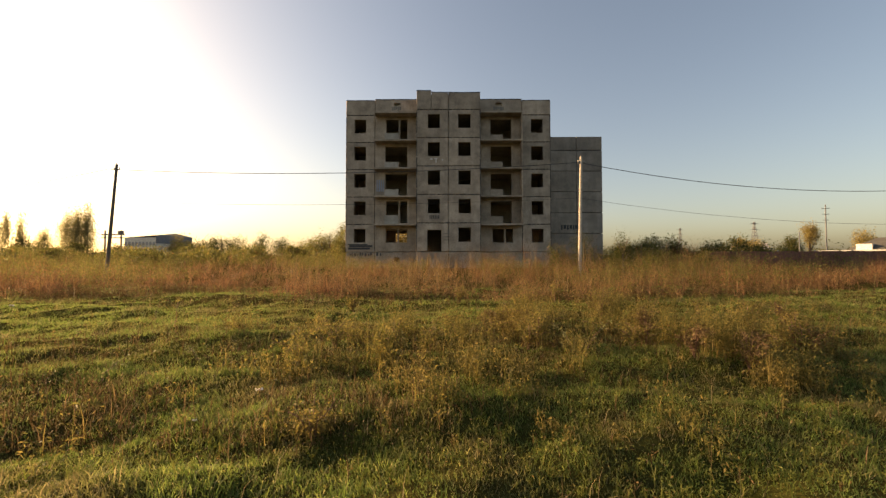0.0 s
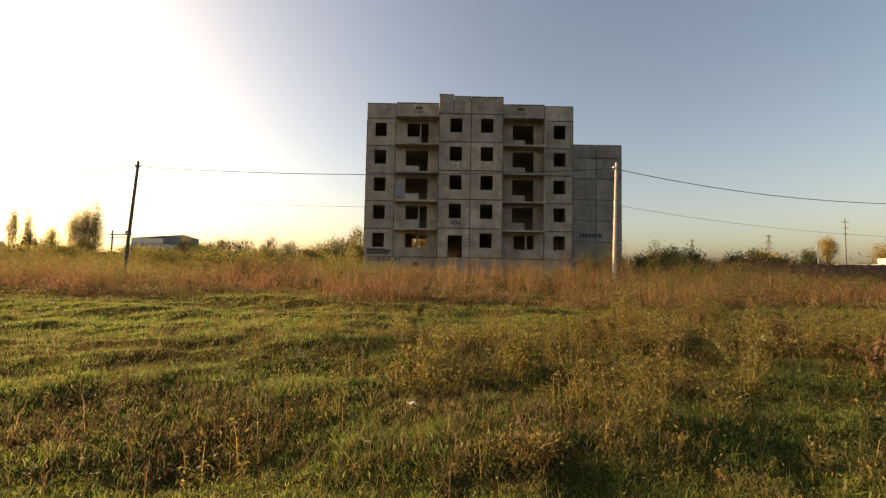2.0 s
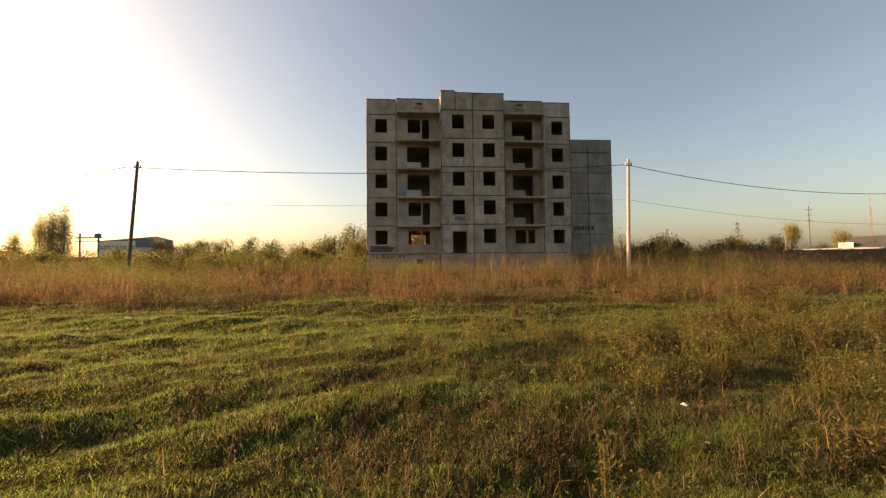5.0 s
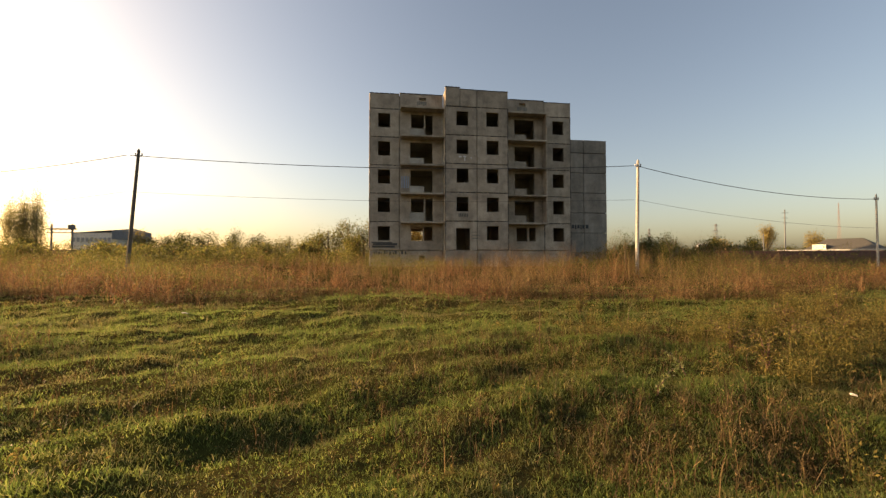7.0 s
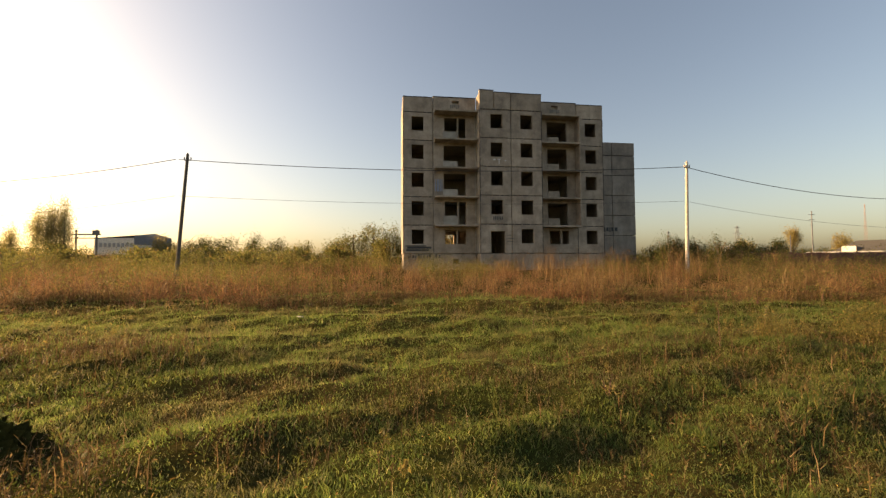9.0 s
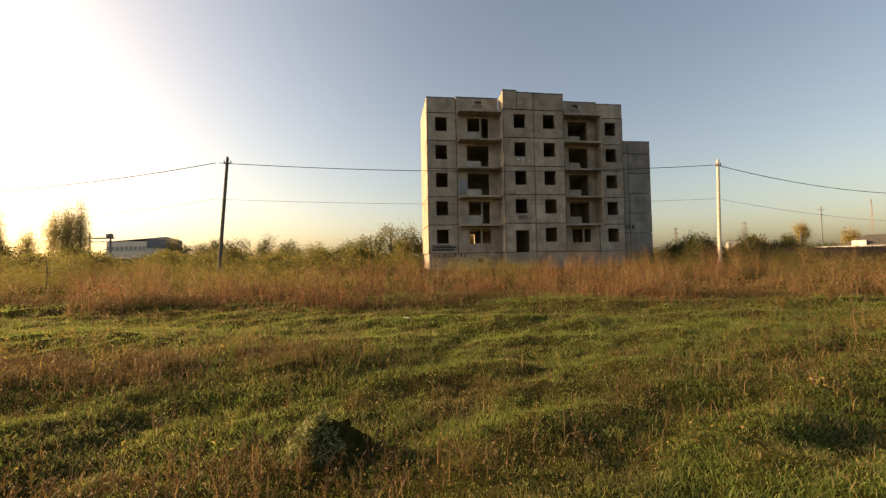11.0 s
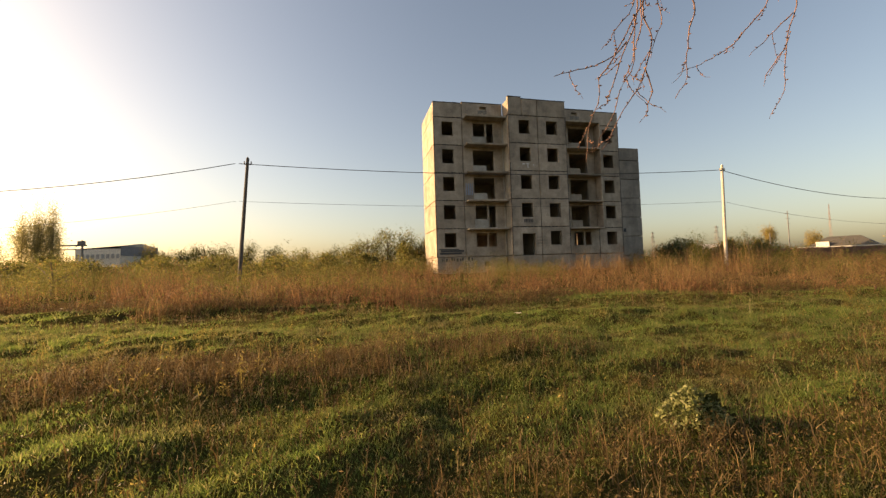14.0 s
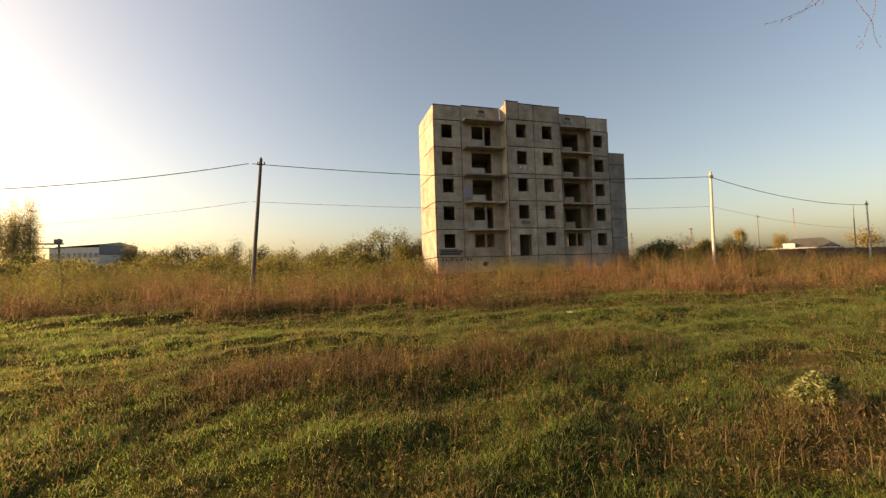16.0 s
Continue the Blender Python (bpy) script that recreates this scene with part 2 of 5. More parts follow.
# ---- the unfinished panel block ----
def panel_mesh(w, h, t, holes, mat, top=None):
    """A wall panel, x 0 to w, z 0 to h, y 0 to t behind its face, with openings through it and a chamfered rim."""
    gap = 0.028
    xs = sorted({gap, w - gap, *(c for q in holes for c in (q[0], q[2]))})
    zs = sorted({gap, h - gap, *(c for q in holes for c in (q[1], q[3]))})
    solid = {}
    for i in range(len(xs) - 1):
        for j in range(len(zs) - 1):
            cx, cz = (xs[i] + xs[i + 1]) / 2, (zs[j] + zs[j + 1]) / 2
            solid[i, j] = not any(q[0] < cx < q[2] and q[1] < cz < q[3] for q in holes)
    bm = bmesh.new()
    vs = {}

    def v(i, j, back):
        key = i, j, back
        if key not in vs:
            vs[key] = bm.verts.new((xs[i], t if back else 0.0, zs[j]))
        return vs[key]

    for (i, j), s in solid.items():
        if not s:
            continue
        bm.faces.new((v(i, j, 0), v(i + 1, j, 0), v(i + 1, j + 1, 0), v(i, j + 1, 0)))
        bm.faces.new((v(i, j + 1, 1), v(i + 1, j + 1, 1), v(i + 1, j, 1), v(i, j, 1)))
        for di, dj, a, b in ((-1, 0, (i, j + 1), (i, j)), (1, 0, (i + 1, j), (i + 1, j + 1)), (0, -1, (i, j), (i + 1, j)), (0, 1, (i + 1, j + 1), (i, j + 1))):
            if not solid.get((i + di, j + dj), False):
                bm.faces.new((v(*b, 0), v(*a, 0), v(*a, 1), v(*b, 1)))
    bmesh.ops.recalc_face_normals(bm, faces=bm.faces)
    rim = [e for e in bm.edges if len(e.link_faces) == 2 and e.calc_face_angle(0) > 1 and all(abs(q.co.y) < 1e-6 for q in e.verts)]
    bmesh.ops.bevel(bm, geom=rim, offset=0.03, segments=1, affect="EDGES")
    for q in bm.verts:
        q.co.x += random.uniform(-0.012, 0.012)
        q.co.z += random.uniform(-0.012, 0.012)
        if top and q.co.z > h - 0.1:
            q.co.z += top * math.sin(q.co.x * 2.3) + random.uniform(-abs(top), abs(top)) * 0.5
    me = bpy.data.meshes.new("wall_panel")
    bm.to_mesh(me)
    bm.free()
    me.materials.append(mat)
    return me


FLOOR, STOREY = 2.74, 2.8
PROUD = -1.52       # face of the middle bay
DEPTH = 6.2
WING_L, BAL_L, MID, MID_J, BAL_R, WING_R, END_R = 1.55, 4.5, 8.85, 12.0, 15.15, 19.5, 22.4


def block():
    thing = tagged(new("apartment_building"), "unfinished five-storey concrete panel block, bare and windowless, among tall weeds", "building")

    def front(x0, x1, z0, z1, y, holes, mat=PANEL, t=0.3, label="", top=None):
        w = x1 - x0
        me = panel_mesh(w, z1 - z0, t, [(a - x0, b - z0, c - x0, d - z0) for a, b, c, d in holes], mat, top)
        return piece("wall_panel", me, thing, (x0, y + random.uniform(-0.012, 0.012), z0), (random.uniform(-0.15, 0.15), 0, 0), label)

    for k in range(5):
        f = FLOOR + STOREY * k
        win = lambda a, b: (a, f + 0.96, b, f + 2.34)
        low = lambda a, b: (a, f + 0.8, b, f + 2.34)
        front(WING_L, BAL_L, f, f + STOREY, 0, [win(2.40, 3.57)])
        front(WING_R, END_R, f, f + STOREY, 0, [win(20.43, 21.62)])
        # left balcony wall: window and balcony door, the mullion broken out on two storeys
        if k == 0:
            holes = [win(5.66, 6.82), win(6.96, 7.79)]
        elif k in (1, 4):
            holes = [win(5.66, 6.92), (7.08, f + 0.12, 7.8, f + 2.34)]
        else:
            holes = [low(5.58, 6.94), (6.94, f + 0.12, 7.8, f + 2.34)]
        front(BAL_L, MID, f, f + STOREY, 0, holes)
        if k == 0:
            holes = [win(16.48, 17.62), win(17.8, 18.5)]
        else:
            holes = [low(16.3, 17.55), (17.55, f + 0.12, 18.42, f + 2.34)]
        front(BAL_R, WING_R, f, f + STOREY, 0, holes)
        # middle bay
        front(MID, MID_J, f, f + STOREY, PROUD, [(9.92, f + 0.02, 11.3, f + 2.12)] if k == 0 else [win(9.98, 11.15)])
        front(MID_J, BAL_R, f, f + STOREY, PROUD, [win(12.97, 14.18)])
        for x, turn in ((MID, -90), (BAL_R, 90)):
            me = panel_mesh(1.2, STOREY, 0.3, [], PANEL_PALE if x == MID else PANEL)
            piece("return_panel", me, thing, (x + (0.003 if turn < 0 else -0.003), -0.01 if turn < 0 else PROUD + 0.31, f), (0, 0, turn))
        # gables and back
        for j in range(2):
            w = DEPTH / 2
            piece("gable_panel", panel_mesh(w, STOREY, 0.3, [], PANEL), thing, (WING_L - 0.02, w * (j + 1), f), (0, 0, -90))
            piece("gable_panel", panel_mesh(w, STOREY, 0.3, [], PANEL), thing, (END_R + 0.02, w * j, f), (0, 0, 90))
        for a, b in ((WING_L, BAL_L), (BAL_L, MID), (MID, MID_J), (MID_J, BAL_R), (BAL_R, WING_R), (WING_R, END_R)):
            c = (a + b) / 2
            wide = 0.8 if b - a > 4 else 0.6
            me = panel_mesh(b - a, STOREY, 0.3, [(b - c - wide, 0.9, b - c + wide, 2.3)], PANEL)
            piece("rear_panel", me, thing, (b, DEPTH + 0.01, f), (0, 0, 180))
        # inside: slabs and cross walls
        part("floor_slab", boxed(WING_L + 0.31, 0.31, f - 0.2, END_R - 0.31, DEPTH - 0.31, f - 0.02), INSIDE, thing)
        part("floor_slab", boxed(MID + 0.31, PROUD + 0.32, f - 0.2, BAL_R - 0.31, 0.3, f - 0.02), INSIDE, thing)
        for x in (BAL_L, MID + 0.2, MID_J, BAL_R - 0.2, WING_R):
            part("cross_wall", boxed(x - 0.08, 0.32, f - 0.018, x + 0.08, 4.3, f + STOREY - 0.21), INSIDE, thing)
        for a, b in ((WING_L + 0.35, BAL_L - 0.1), (MID + 0.35, MID_J - 0.1), (MID_J + 0.1, BAL_R - 0.35), (BAL_R, WING_R - 0.1), (WING_R + 0.1, END_R - 0.35)) if k == 0 else ((WING_L + 0.35, MID_J - 0.1), (MID_J + 0.1, END_R - 0.35)):
            part("corridor_wall", boxed(a, 4.32, f - 0.018, b, 4.46, f + STOREY - 0.21), INSIDE, thing)
    # plinth
    for a, b, y, holes in ((WING_L, BAL_L, 0, []), (BAL_L, MID, 0, [(6.45, 1.75, 7.05, 2.2)]), (MID, MID_J, PROUD, []), (MID_J, BAL_R, PROUD, []), (BAL_R, WING_R, 0, []), (WING_R, END_R, 0, [])):
        front(a, b, 0.6, FLOOR, y + 0.05, holes)
    for x, turn in ((MID, -90), (BAL_R, 90)):
        piece("plinth_return", panel_mesh(1.2, FLOOR - 0.6, 0.3, [], PANEL), thing, (x, 0 if turn < 0 else PROUD + 0.36, 0.6), (0, 0, turn))
    for j in range(2):
        w = DEPTH / 2
        piece("plinth_panel", panel_mesh(w, FLOOR - 0.6, 0.3, [], PANEL), thing, (WING_L + 0.04, w * (j + 1), 0.6), (0, 0, -90))
        piece("plinth_panel", panel_mesh(w, FLOOR - 0.6, 0.3, [], PANEL), thing, (END_R - 0.04, w * j, 0.6), (0, 0, 90))
    piece("plinth_panel", panel_mesh(END_R - WING_L, FLOOR - 0.6, 0.3, [], PANEL_DARK), thing, (END_R, DEPTH - 0.03, 0.6), (0, 0, 180))
    # parapet
    r = FLOOR + 5 * STOREY
    front(WING_L, BAL_L, r, 18.27, 0, [], top=0.02)
    front(BAL_L, MID, r, 18.37, 0, [(6.45, 17.66, 7.12, 18.0)], top=0.02)
    front(MID, 10.32, r, 18.63, PROUD, [], top=0.01)
    front(10.32, MID_J, r, 18.46, PROUD, [], top=0.015)
    front(MID_J, BAL_R, r, 18.43, PROUD, [], top=0.015)
    front(BAL_R, WING_R, r, 18.36, 0, [(16.82, 17.66, 17.47, 18.0)], top=0.02)
    front(WING_R, END_R, r, 18.25, 0, [], top=0.02)
    for x, turn in ((MID, -90), (BAL_R, 90)):
        piece("return_panel", panel_mesh(1.2, 18.4 - r, 0.3, [], PANEL), thing, (x, -0.01 if turn < 0 else PROUD + 0.31, r), (0, 0, turn))
    for j in range(2):
        w = DEPTH / 2
        piece("gable_panel", panel_mesh(w, 18.25 - r, 0.3, [], PANEL, 0.015), thing, (WING_L - 0.02, w * (j + 1), r), (0, 0, -90))
        piece("gable_panel", panel_mesh(w, 18.25 - r, 0.3, [], PANEL, 0.015), thing, (END_R + 0.02, w * j, r), (0, 0, 90))
    piece("rear_panel", panel_mesh(END_R - WING_L, 18.25 - r, 0.3, [], PANEL), thing, (END_R, DEPTH + 0.01, r), (0, 0, 180))
    part("roof_slab", boxed(WING_L + 0.31, 0.31, r - 0.2, END_R - 0.31, DEPTH - 0.31, r + 0.1), INSIDE, thing)
    part("roof_slab", boxed(MID + 0.31, PROUD + 0.32, r - 0.2, BAL_R - 0.31, 0.3, r + 0.1), INSIDE, thing)
    for a, b, y, z in ((WING_L, MID + 0.3, 0, 18.2), (MID + 0.3, BAL_R - 0.3, PROUD, 18.36), (BAL_R - 0.3, END_R, 0, 18.2)):
        part("parapet_backing", boxed(a + 0.31, y + 0.34, r + 0.11, b - 0.31, y + 0.42, z), INSIDE, thing)
    for x, y in ((WING_L + 0.045, 0), (MID + 0.04, PROUD), (BAL_R - 0.04, PROUD), (WING_R - 0.02, 0), (END_R - 0.045, 0)):
        z = FLOOR
        while z < r - 0.2:
            w, top = random.uniform(0.02, 0.045), min(z + random.uniform(0.5, 1.4), r)
            part("tarred_seam", boxed(x - w, y - 0.02, z, x + w, y - 0.013, top), BITUMEN, thing)
            z = top + random.uniform(0.02, 0.12)
    for k in range(1, 6):
        for a, b, y in ((WING_L, BAL_L, 0), (MID, BAL_R, PROUD), (WING_R, END_R, 0)):
            x = a + 0.05
            while x < b - 0.15:
                w, h = random.uniform(0.15, 0.7), random.uniform(0.012, 0.035)
                z = FLOOR + STOREY * k + random.uniform(-0.015, 0.015)
                part("tarred_seam", boxed(x, y - 0.018, z - h, min(x + w, b - 0.05), y - 0.012, z + h * random.uniform(0.5, 1.2)), BITUMEN, thing)
                x += w + random.uniform(0.0, 0.25)
    # unseen blocks added behind the vent holes to shut out the sky and keep them dark
    for x in (6.8, 17.15):
        part("vent_box", boxed(x - 0.5, 0.31, 17.5, x + 0.5, 0.6, 18.15), INSIDE, thing)
    for a, b, y, z in ((WING_L, BAL_L, 0, 18.27), (BAL_L, MID, 0, 18.37), (MID, 10.32, PROUD, 18.63), (10.32, MID_J, PROUD, 18.46), (MID_J, BAL_R, PROUD, 18.43), (BAL_R, WING_R, 0, 18.36), (WING_R, END_R, 0, 18.25)):
        steps = [a + (b - a) * i / 6 for i in range(7)]
        for c, d in zip(steps, steps[1:]):
            part("coping", boxed(c + 0.01, y - 0.03, z - 0.02, d - random.uniform(0.005, 0.03), y + 0.33, z + random.uniform(0.025, 0.05)), BITUMEN, thing)
    # balcony slabs
    for k in range(1, 6):
        z = FLOOR + STOREY * k
        for a, b in ((4.62, MID - 0.02), (BAL_R + 0.02, 19.38)):
            part("balcony_slab", boxed(a, -1.18 + random.uniform(-0.03, 0.03), z - 0.19, b, -0.02, z - 0.03, bevel=0.012), PANEL, thing)
    for k in range(1, 5):
        z = FLOOR + STOREY * k
        part("side_screen", boxed(19.27, -1.13, z - 0.025, 19.37, -0.02, z + STOREY - 0.2, bevel=0.008), PANEL, thing)
    # dark damp stains below the vents
    for x, z, w, h in ((6.2, 17.2, 1.0, 0.42), (16.6, 17.2, 1.1, 0.4)):
        for i in range(5):
            part("stain", boxed(x + w * i / 5, -0.02, z + h * (0.25 * ((i * 7) % 3)) * 0.6, x + w * (i + 0.9) / 5, -0.014, z + h), PANEL_DARK, thing)
    # sill blocks below the balcony windows
    for k in range(1, 5):
        f = FLOOR + STOREY * k
        part("sill_block", boxed(5.5, -0.07, f + 0.0, 6.93, -0.014, f + (0.94 if k in (1, 4) else 0.78), bevel=0.01), PANEL_PALE, thing)
        part("sill_block", boxed(16.3, -0.07, f + 0.0, 17.52, -0.014, f + 0.7 - 0.08 * (k % 2), bevel=0.01), PANEL, thing)
    part("mullion", boxed(6.98, -0.03, FLOOR + 4 * STOREY + 0.9, 7.04, 0.02, FLOOR + 4 * STOREY + 2.36), PANEL_PALE, thing)
    part("mullion", boxed(6.98, -0.03, FLOOR + STOREY + 0.9, 7.04, 0.02, FLOOR + STOREY + 2.36), PANEL_PALE, thing)
    # mortar run in the open joint beside the middle bay
    for x, y0 in ((MID - 0.09, -0.09), (BAL_R + 0.09, -0.09)):
        part("joint_strip", boxed(x - 0.06, y0, FLOOR, x + 0.06, -0.014, r, bevel=0.01), PANEL_PALE, thing)
    # spray paint, as plain bars
    rng = random.Random(4)
    marks = [(1.85, 3.0, 2.2, 0.2), (1.95, 3.24, 2.35, 0.2), (1.8, 3.46, 2.0, 0.1)]
    for x, z, w, h in marks:
        part("graffiti_mark", boxed(x, -0.024, z, x + w, -0.014, z + h), GRAFFITI_BLACK, thing)
    x = 2.05
    while x < 5.1:
        w = rng.uniform(0.06, 0.2)
        z = 2.3 + rng.uniform(0, 0.1)
        part("graffiti_mark", boxed(x, 0.018, z, x + w, 0.034, z + rng.uniform(0.2, 0.36)), GRAFFITI_BLACK, thing)
        x += w + rng.uniform(0.05, 0.2) + (0.35 if 4.0 < x < 4.3 else 0)
    f = FLOOR + 2 * STOREY
    for x, w in ((4.7, 0.1), (4.9, 0.16), (5.15, 0.1), (5.33, 0.09)):
        part("graffiti_mark", boxed(x, -0.024, f + 0.55, x + w, -0.014, f + 1.75), GRAFFITI_BLUE, thing)
    f = FLOOR + 3 * STOREY
    for x, z, w, h in ((10.2, 0.62, 0.25, 0.12), (10.62, 0.66, 0.3, 0.1), (10.74, 0.28, 0.08, 0.4), (11.35, 0.55, 0.12, 0.1)):
        part("graffiti_mark", boxed(x, PROUD - 0.024, f + z, x + w, PROUD - 0.014, f + z + h), GRAFFITI_WHITE, thing)
    f = FLOOR + STOREY
    for i in range(6):
        part("graffiti_mark", boxed(10.15 + i * 0.17, PROUD - 0.024, f + 0.42, 10.24 + i * 0.17, PROUD - 0.014, f + 0.75), GRAFFITI_BLACK, thing)
    for i, (z, w) in enumerate(((1.7, 0.5), (1.4, 0.8), (1.1, 0.6))):
        part("graffiti_mark", boxed(11.45, PROUD - 0.024, FLOOR + z, 11.45 + w, PROUD - 0.014, FLOOR + z + 0.08), PANEL_DARK, thing)
    return thing


block()


def rear_block():
    thing = tagged(new("apartment_building"), "blind grey concrete end wall of the block's rear wing", "building")
    x0, xm, x1, y0 = 22.5, 27.1, 30.1, 6.3
    levels = [1.0, 2.6, 5.05, 7.5, 9.95, 12.4, 14.85, 16.5]
    for a, b in zip(levels, levels[1:]):
        for c, d in ((x0, xm), (xm, x1)):
            hole = []
            piece("wall_panel", panel_mesh(d - c, b - a, 0.3, hole, PANEL_GREY, 0.012 if b == levels[-1] else None), thing, (c, y0 + random.uniform(-0.015, 0.015), a))
        for j in range(2):
            piece("gable_panel", panel_mesh(4.5, b - a, 0.3, [], PANEL_GREY), thing, (x1 + 0.01, y0 + 0.02 + 4.5 * j, a), (0, 0, 90))
            piece("gable_panel", panel_mesh(4.5, b - a, 0.3, [], PANEL_GREY), thing, (x0 - 0.0, y0 + 0.02 + 4.5 * (j + 1), a), (0, 0, -90))
        piece("rear_panel", panel_mesh(x1 - x0, b - a, 0.3, [], PANEL_GREY), thing, (x1, y0 + 9.05, a), (0, 0, 180))
    part("roof_slab", boxed(x0 + 0.31, y0 + 0.32, 16.0, x1 - 0.31, y0 + 8.7, 16.2), INSIDE, thing)
    for x, w in ((25.2, 0.2), (25.5, 0.3), (25.9, 0.2), (26.2, 0.3), (26.6, 0.15), (26.85, 0.3), (27.3, 0.35)):
        part("graffiti_mark", boxed(x, y0 - 0.03, 5.5 + 0.1 * (w > 0.25), x + w, y0 - 0.018, 6.05), GRAFFITI_BLACK, thing)
    return thing


rear_block()


# ---- power line along the meadow ----
def sag_line(a, b, sag, n=24):
    a, b = Vector(a), Vector(b)
    return [a.lerp(b, i / n) - Vector((0, 0, 4 * sag * (i / n) * (1 - i / n))) for i in range(n + 1)]


def power_pole(x, y, top, r0, r1, mat, lean=(0, 0), label=""):
    z = float(ground_z(x, y)) - 0.5
    thing = tagged(new("power_pole"), label, "power pole", "poles of the line")
    tip = Vector((x + lean[0], y + lean[1], top))
    part("shaft", tube(bmesh.new(), [(x, y, z), ((x + tip.x) / 2, (y + tip.y) / 2, (z + top) / 2), tuple(tip)], [r0, (r0 + r1) / 2, r1], 10), mat, thing)
    arm = part("crossarm", boxed(tip.x - 0.22, tip.y - 0.03, top - 0.42, tip.x + 0.22, tip.y + 0.03, top - 0.35, bevel=0.008), POLE_DARK, thing)
    for s in (-0.2, 0.2):
        part("insulator", tube(bmesh.new(), [(tip.x + s, tip.y, top - 0.36), (tip.x + s, tip.y, top - 0.3), (tip.x + s, tip.y, top - 0.22), (tip.x + s, tip.y, top - 0.2)], [0.02, 0.045, 0.04, 0.015], 8), CERAMIC, arm, "brown ceramic insulator")
    part("cap", tube(bmesh.new(), [tuple(tip - Vector((0, 0, 0.01))), tuple(tip + Vector((0, 0, 0.09)))], [r1 * 0.55, r1 * 0.35], 8), mat, thing)
    return thing


POLES = [(-55.0, -11.6, 8.5, 0, 0), (-13.4, -10.9, 9.02, 0.62, 0.0), (20.62, -13.6, 8.76, 0.2, 0.0), (43.4, -11.7, 7.15, 0, 0)]
for i, (x, y, top, lx, ly) in enumerate(POLES):
    power_pole(x, y, top, 0.13 if i < 3 else 0.09, 0.09 if i < 3 else 0.06, POLE_DARK if i == 1 else POLE_CONCRETE, (lx, ly),
               "grey timber power pole standing in the dry weeds" if i == 1 else "pale concrete power pole standing in the dry weeds")
for (xa, ya, za, *_), (xb, yb, zb, *_), sag, sag2 in zip(POLES, POLES[1:], (2.2, 0.5, 0.6), (1.8, 0.35, 0.4)):
    for drop, r, s in ((0.36, 0.022, sag), (2.75, 0.0095, sag2)):
        me = bpy.data.meshes.new("overhead_cable")
        bm = tube(bmesh.new(), sag_line((xa + 0.1, ya, za - drop), (xb - 0.1, yb, zb - drop), s), r, 6)
        bm.to_mesh(me), bm.free()
        me.materials.append(CABLE)
        tagged(new("overhead_cable", me), "thin black overhead cable slung between the poles", "cable", "cables of the line")
# ---- vegetation ----
def blades(x, y, h, w, lean, rng, sink=0.02, z=None):
    """Grass blades: three triangles each, bent over by lean (a share of the height)."""
    n = len(x)
    base = np.stack([x, y, ground_z(x, y) - sink if z is None else z], 1)
    face = rng.uniform(0, 2 * np.pi, n)
    side = np.stack([np.cos(face), np.sin(face), np.zeros(n)], 1) * (w / 2)[:, None]
    la = rng.uniform(0, 2 * np.pi, n)
    ld = np.stack([np.cos(la), np.sin(la), np.zeros(n)], 1)
    up = np.array([0, 0, 1.0])
    mid = base + ld * (lean * h * 0.3)[:, None] + up * (h * 0.6)[:, None]
    tip = base + ld * (lean * h)[:, None] + up * (h * np.sqrt(np.clip(1 - 0.5 * lean ** 2, 0.1, 1)))[:, None]
    v = np.stack([base - side, base + side, mid - side * 0.75, mid + side * 0.75, tip], 1)
    k = (np.arange(n) * 5)[:, None, None]
    f = np.array([[0, 1, 3], [0, 3, 2], [2, 3, 4]])[None] + k
    return v.reshape(-1, 3), f.reshape(-1, 3)


def spears(x, y, z, h, w, lean, rng):
    """Cheap blades of one triangle."""
    n = len(x)
    base = np.stack([x, y, z], 1)
    face, la = rng.uniform(0, 2 * np.pi, (2, n))
    side = np.stack([np.cos(face), np.sin(face), np.zeros(n)], 1) * (w / 2)[:, None]
    tip = base + np.stack([np.cos(la) * lean * h, np.sin(la) * lean * h, h], 1)
    v = np.stack([base - side, base + side, tip], 1)
    return v.reshape(-1, 3), np.arange(3 * n).reshape(-1, 3)


def flecks(p, size, rng, flat=0.0):
    """Leaves: a bent pair of triangles at each point, turned at random."""
    n = len(p)
    a = rng.normal(size=(n, 3))
    a[:, 2] *= 1 - flat
    a /= np.linalg.norm(a, axis=1)[:, None]
    b = np.cross(a, rng.normal(size=(n, 3)))
    b /= np.linalg.norm(b, axis=1)[:, None]
    c = np.cross(a, b)
    s = (size * rng.uniform(0.6, 1.35, n))[:, None]
    v = np.stack([p - a * s, p + b * s * 0.34 + c * s * 0.12, p + a * s, p - b * s * 0.34 + c * s * 0.12], 1)
    k = (np.arange(n) * 4)[:, None, None]
    f = np.array([[0, 1, 2], [0, 2, 3]])[None] + k
    return v.reshape(-1, 3), f.reshape(-1, 3)


def joined(parts):
    vs, fs, k = [], [], 0
    for v, f in parts:
        vs.append(v), fs.append(f + k)
        k += len(v)
    return np.concatenate(vs), np.concatenate(fs)


def belt_edge(x):
    """Front edge of the tall dry growth."""
    x = np.asarray(x, float)
    return -25.2 + 0.7 * np.sin(x * 0.21 + 1.0) + 0.5 * np.sin(x * 0.63) + 0.35 * np.sin(x * 1.7) + 4.5 / (1 + np.exp((x + 9) * 0.35)) + 4.0 / (1 + np.exp((27 - x) * 0.4))


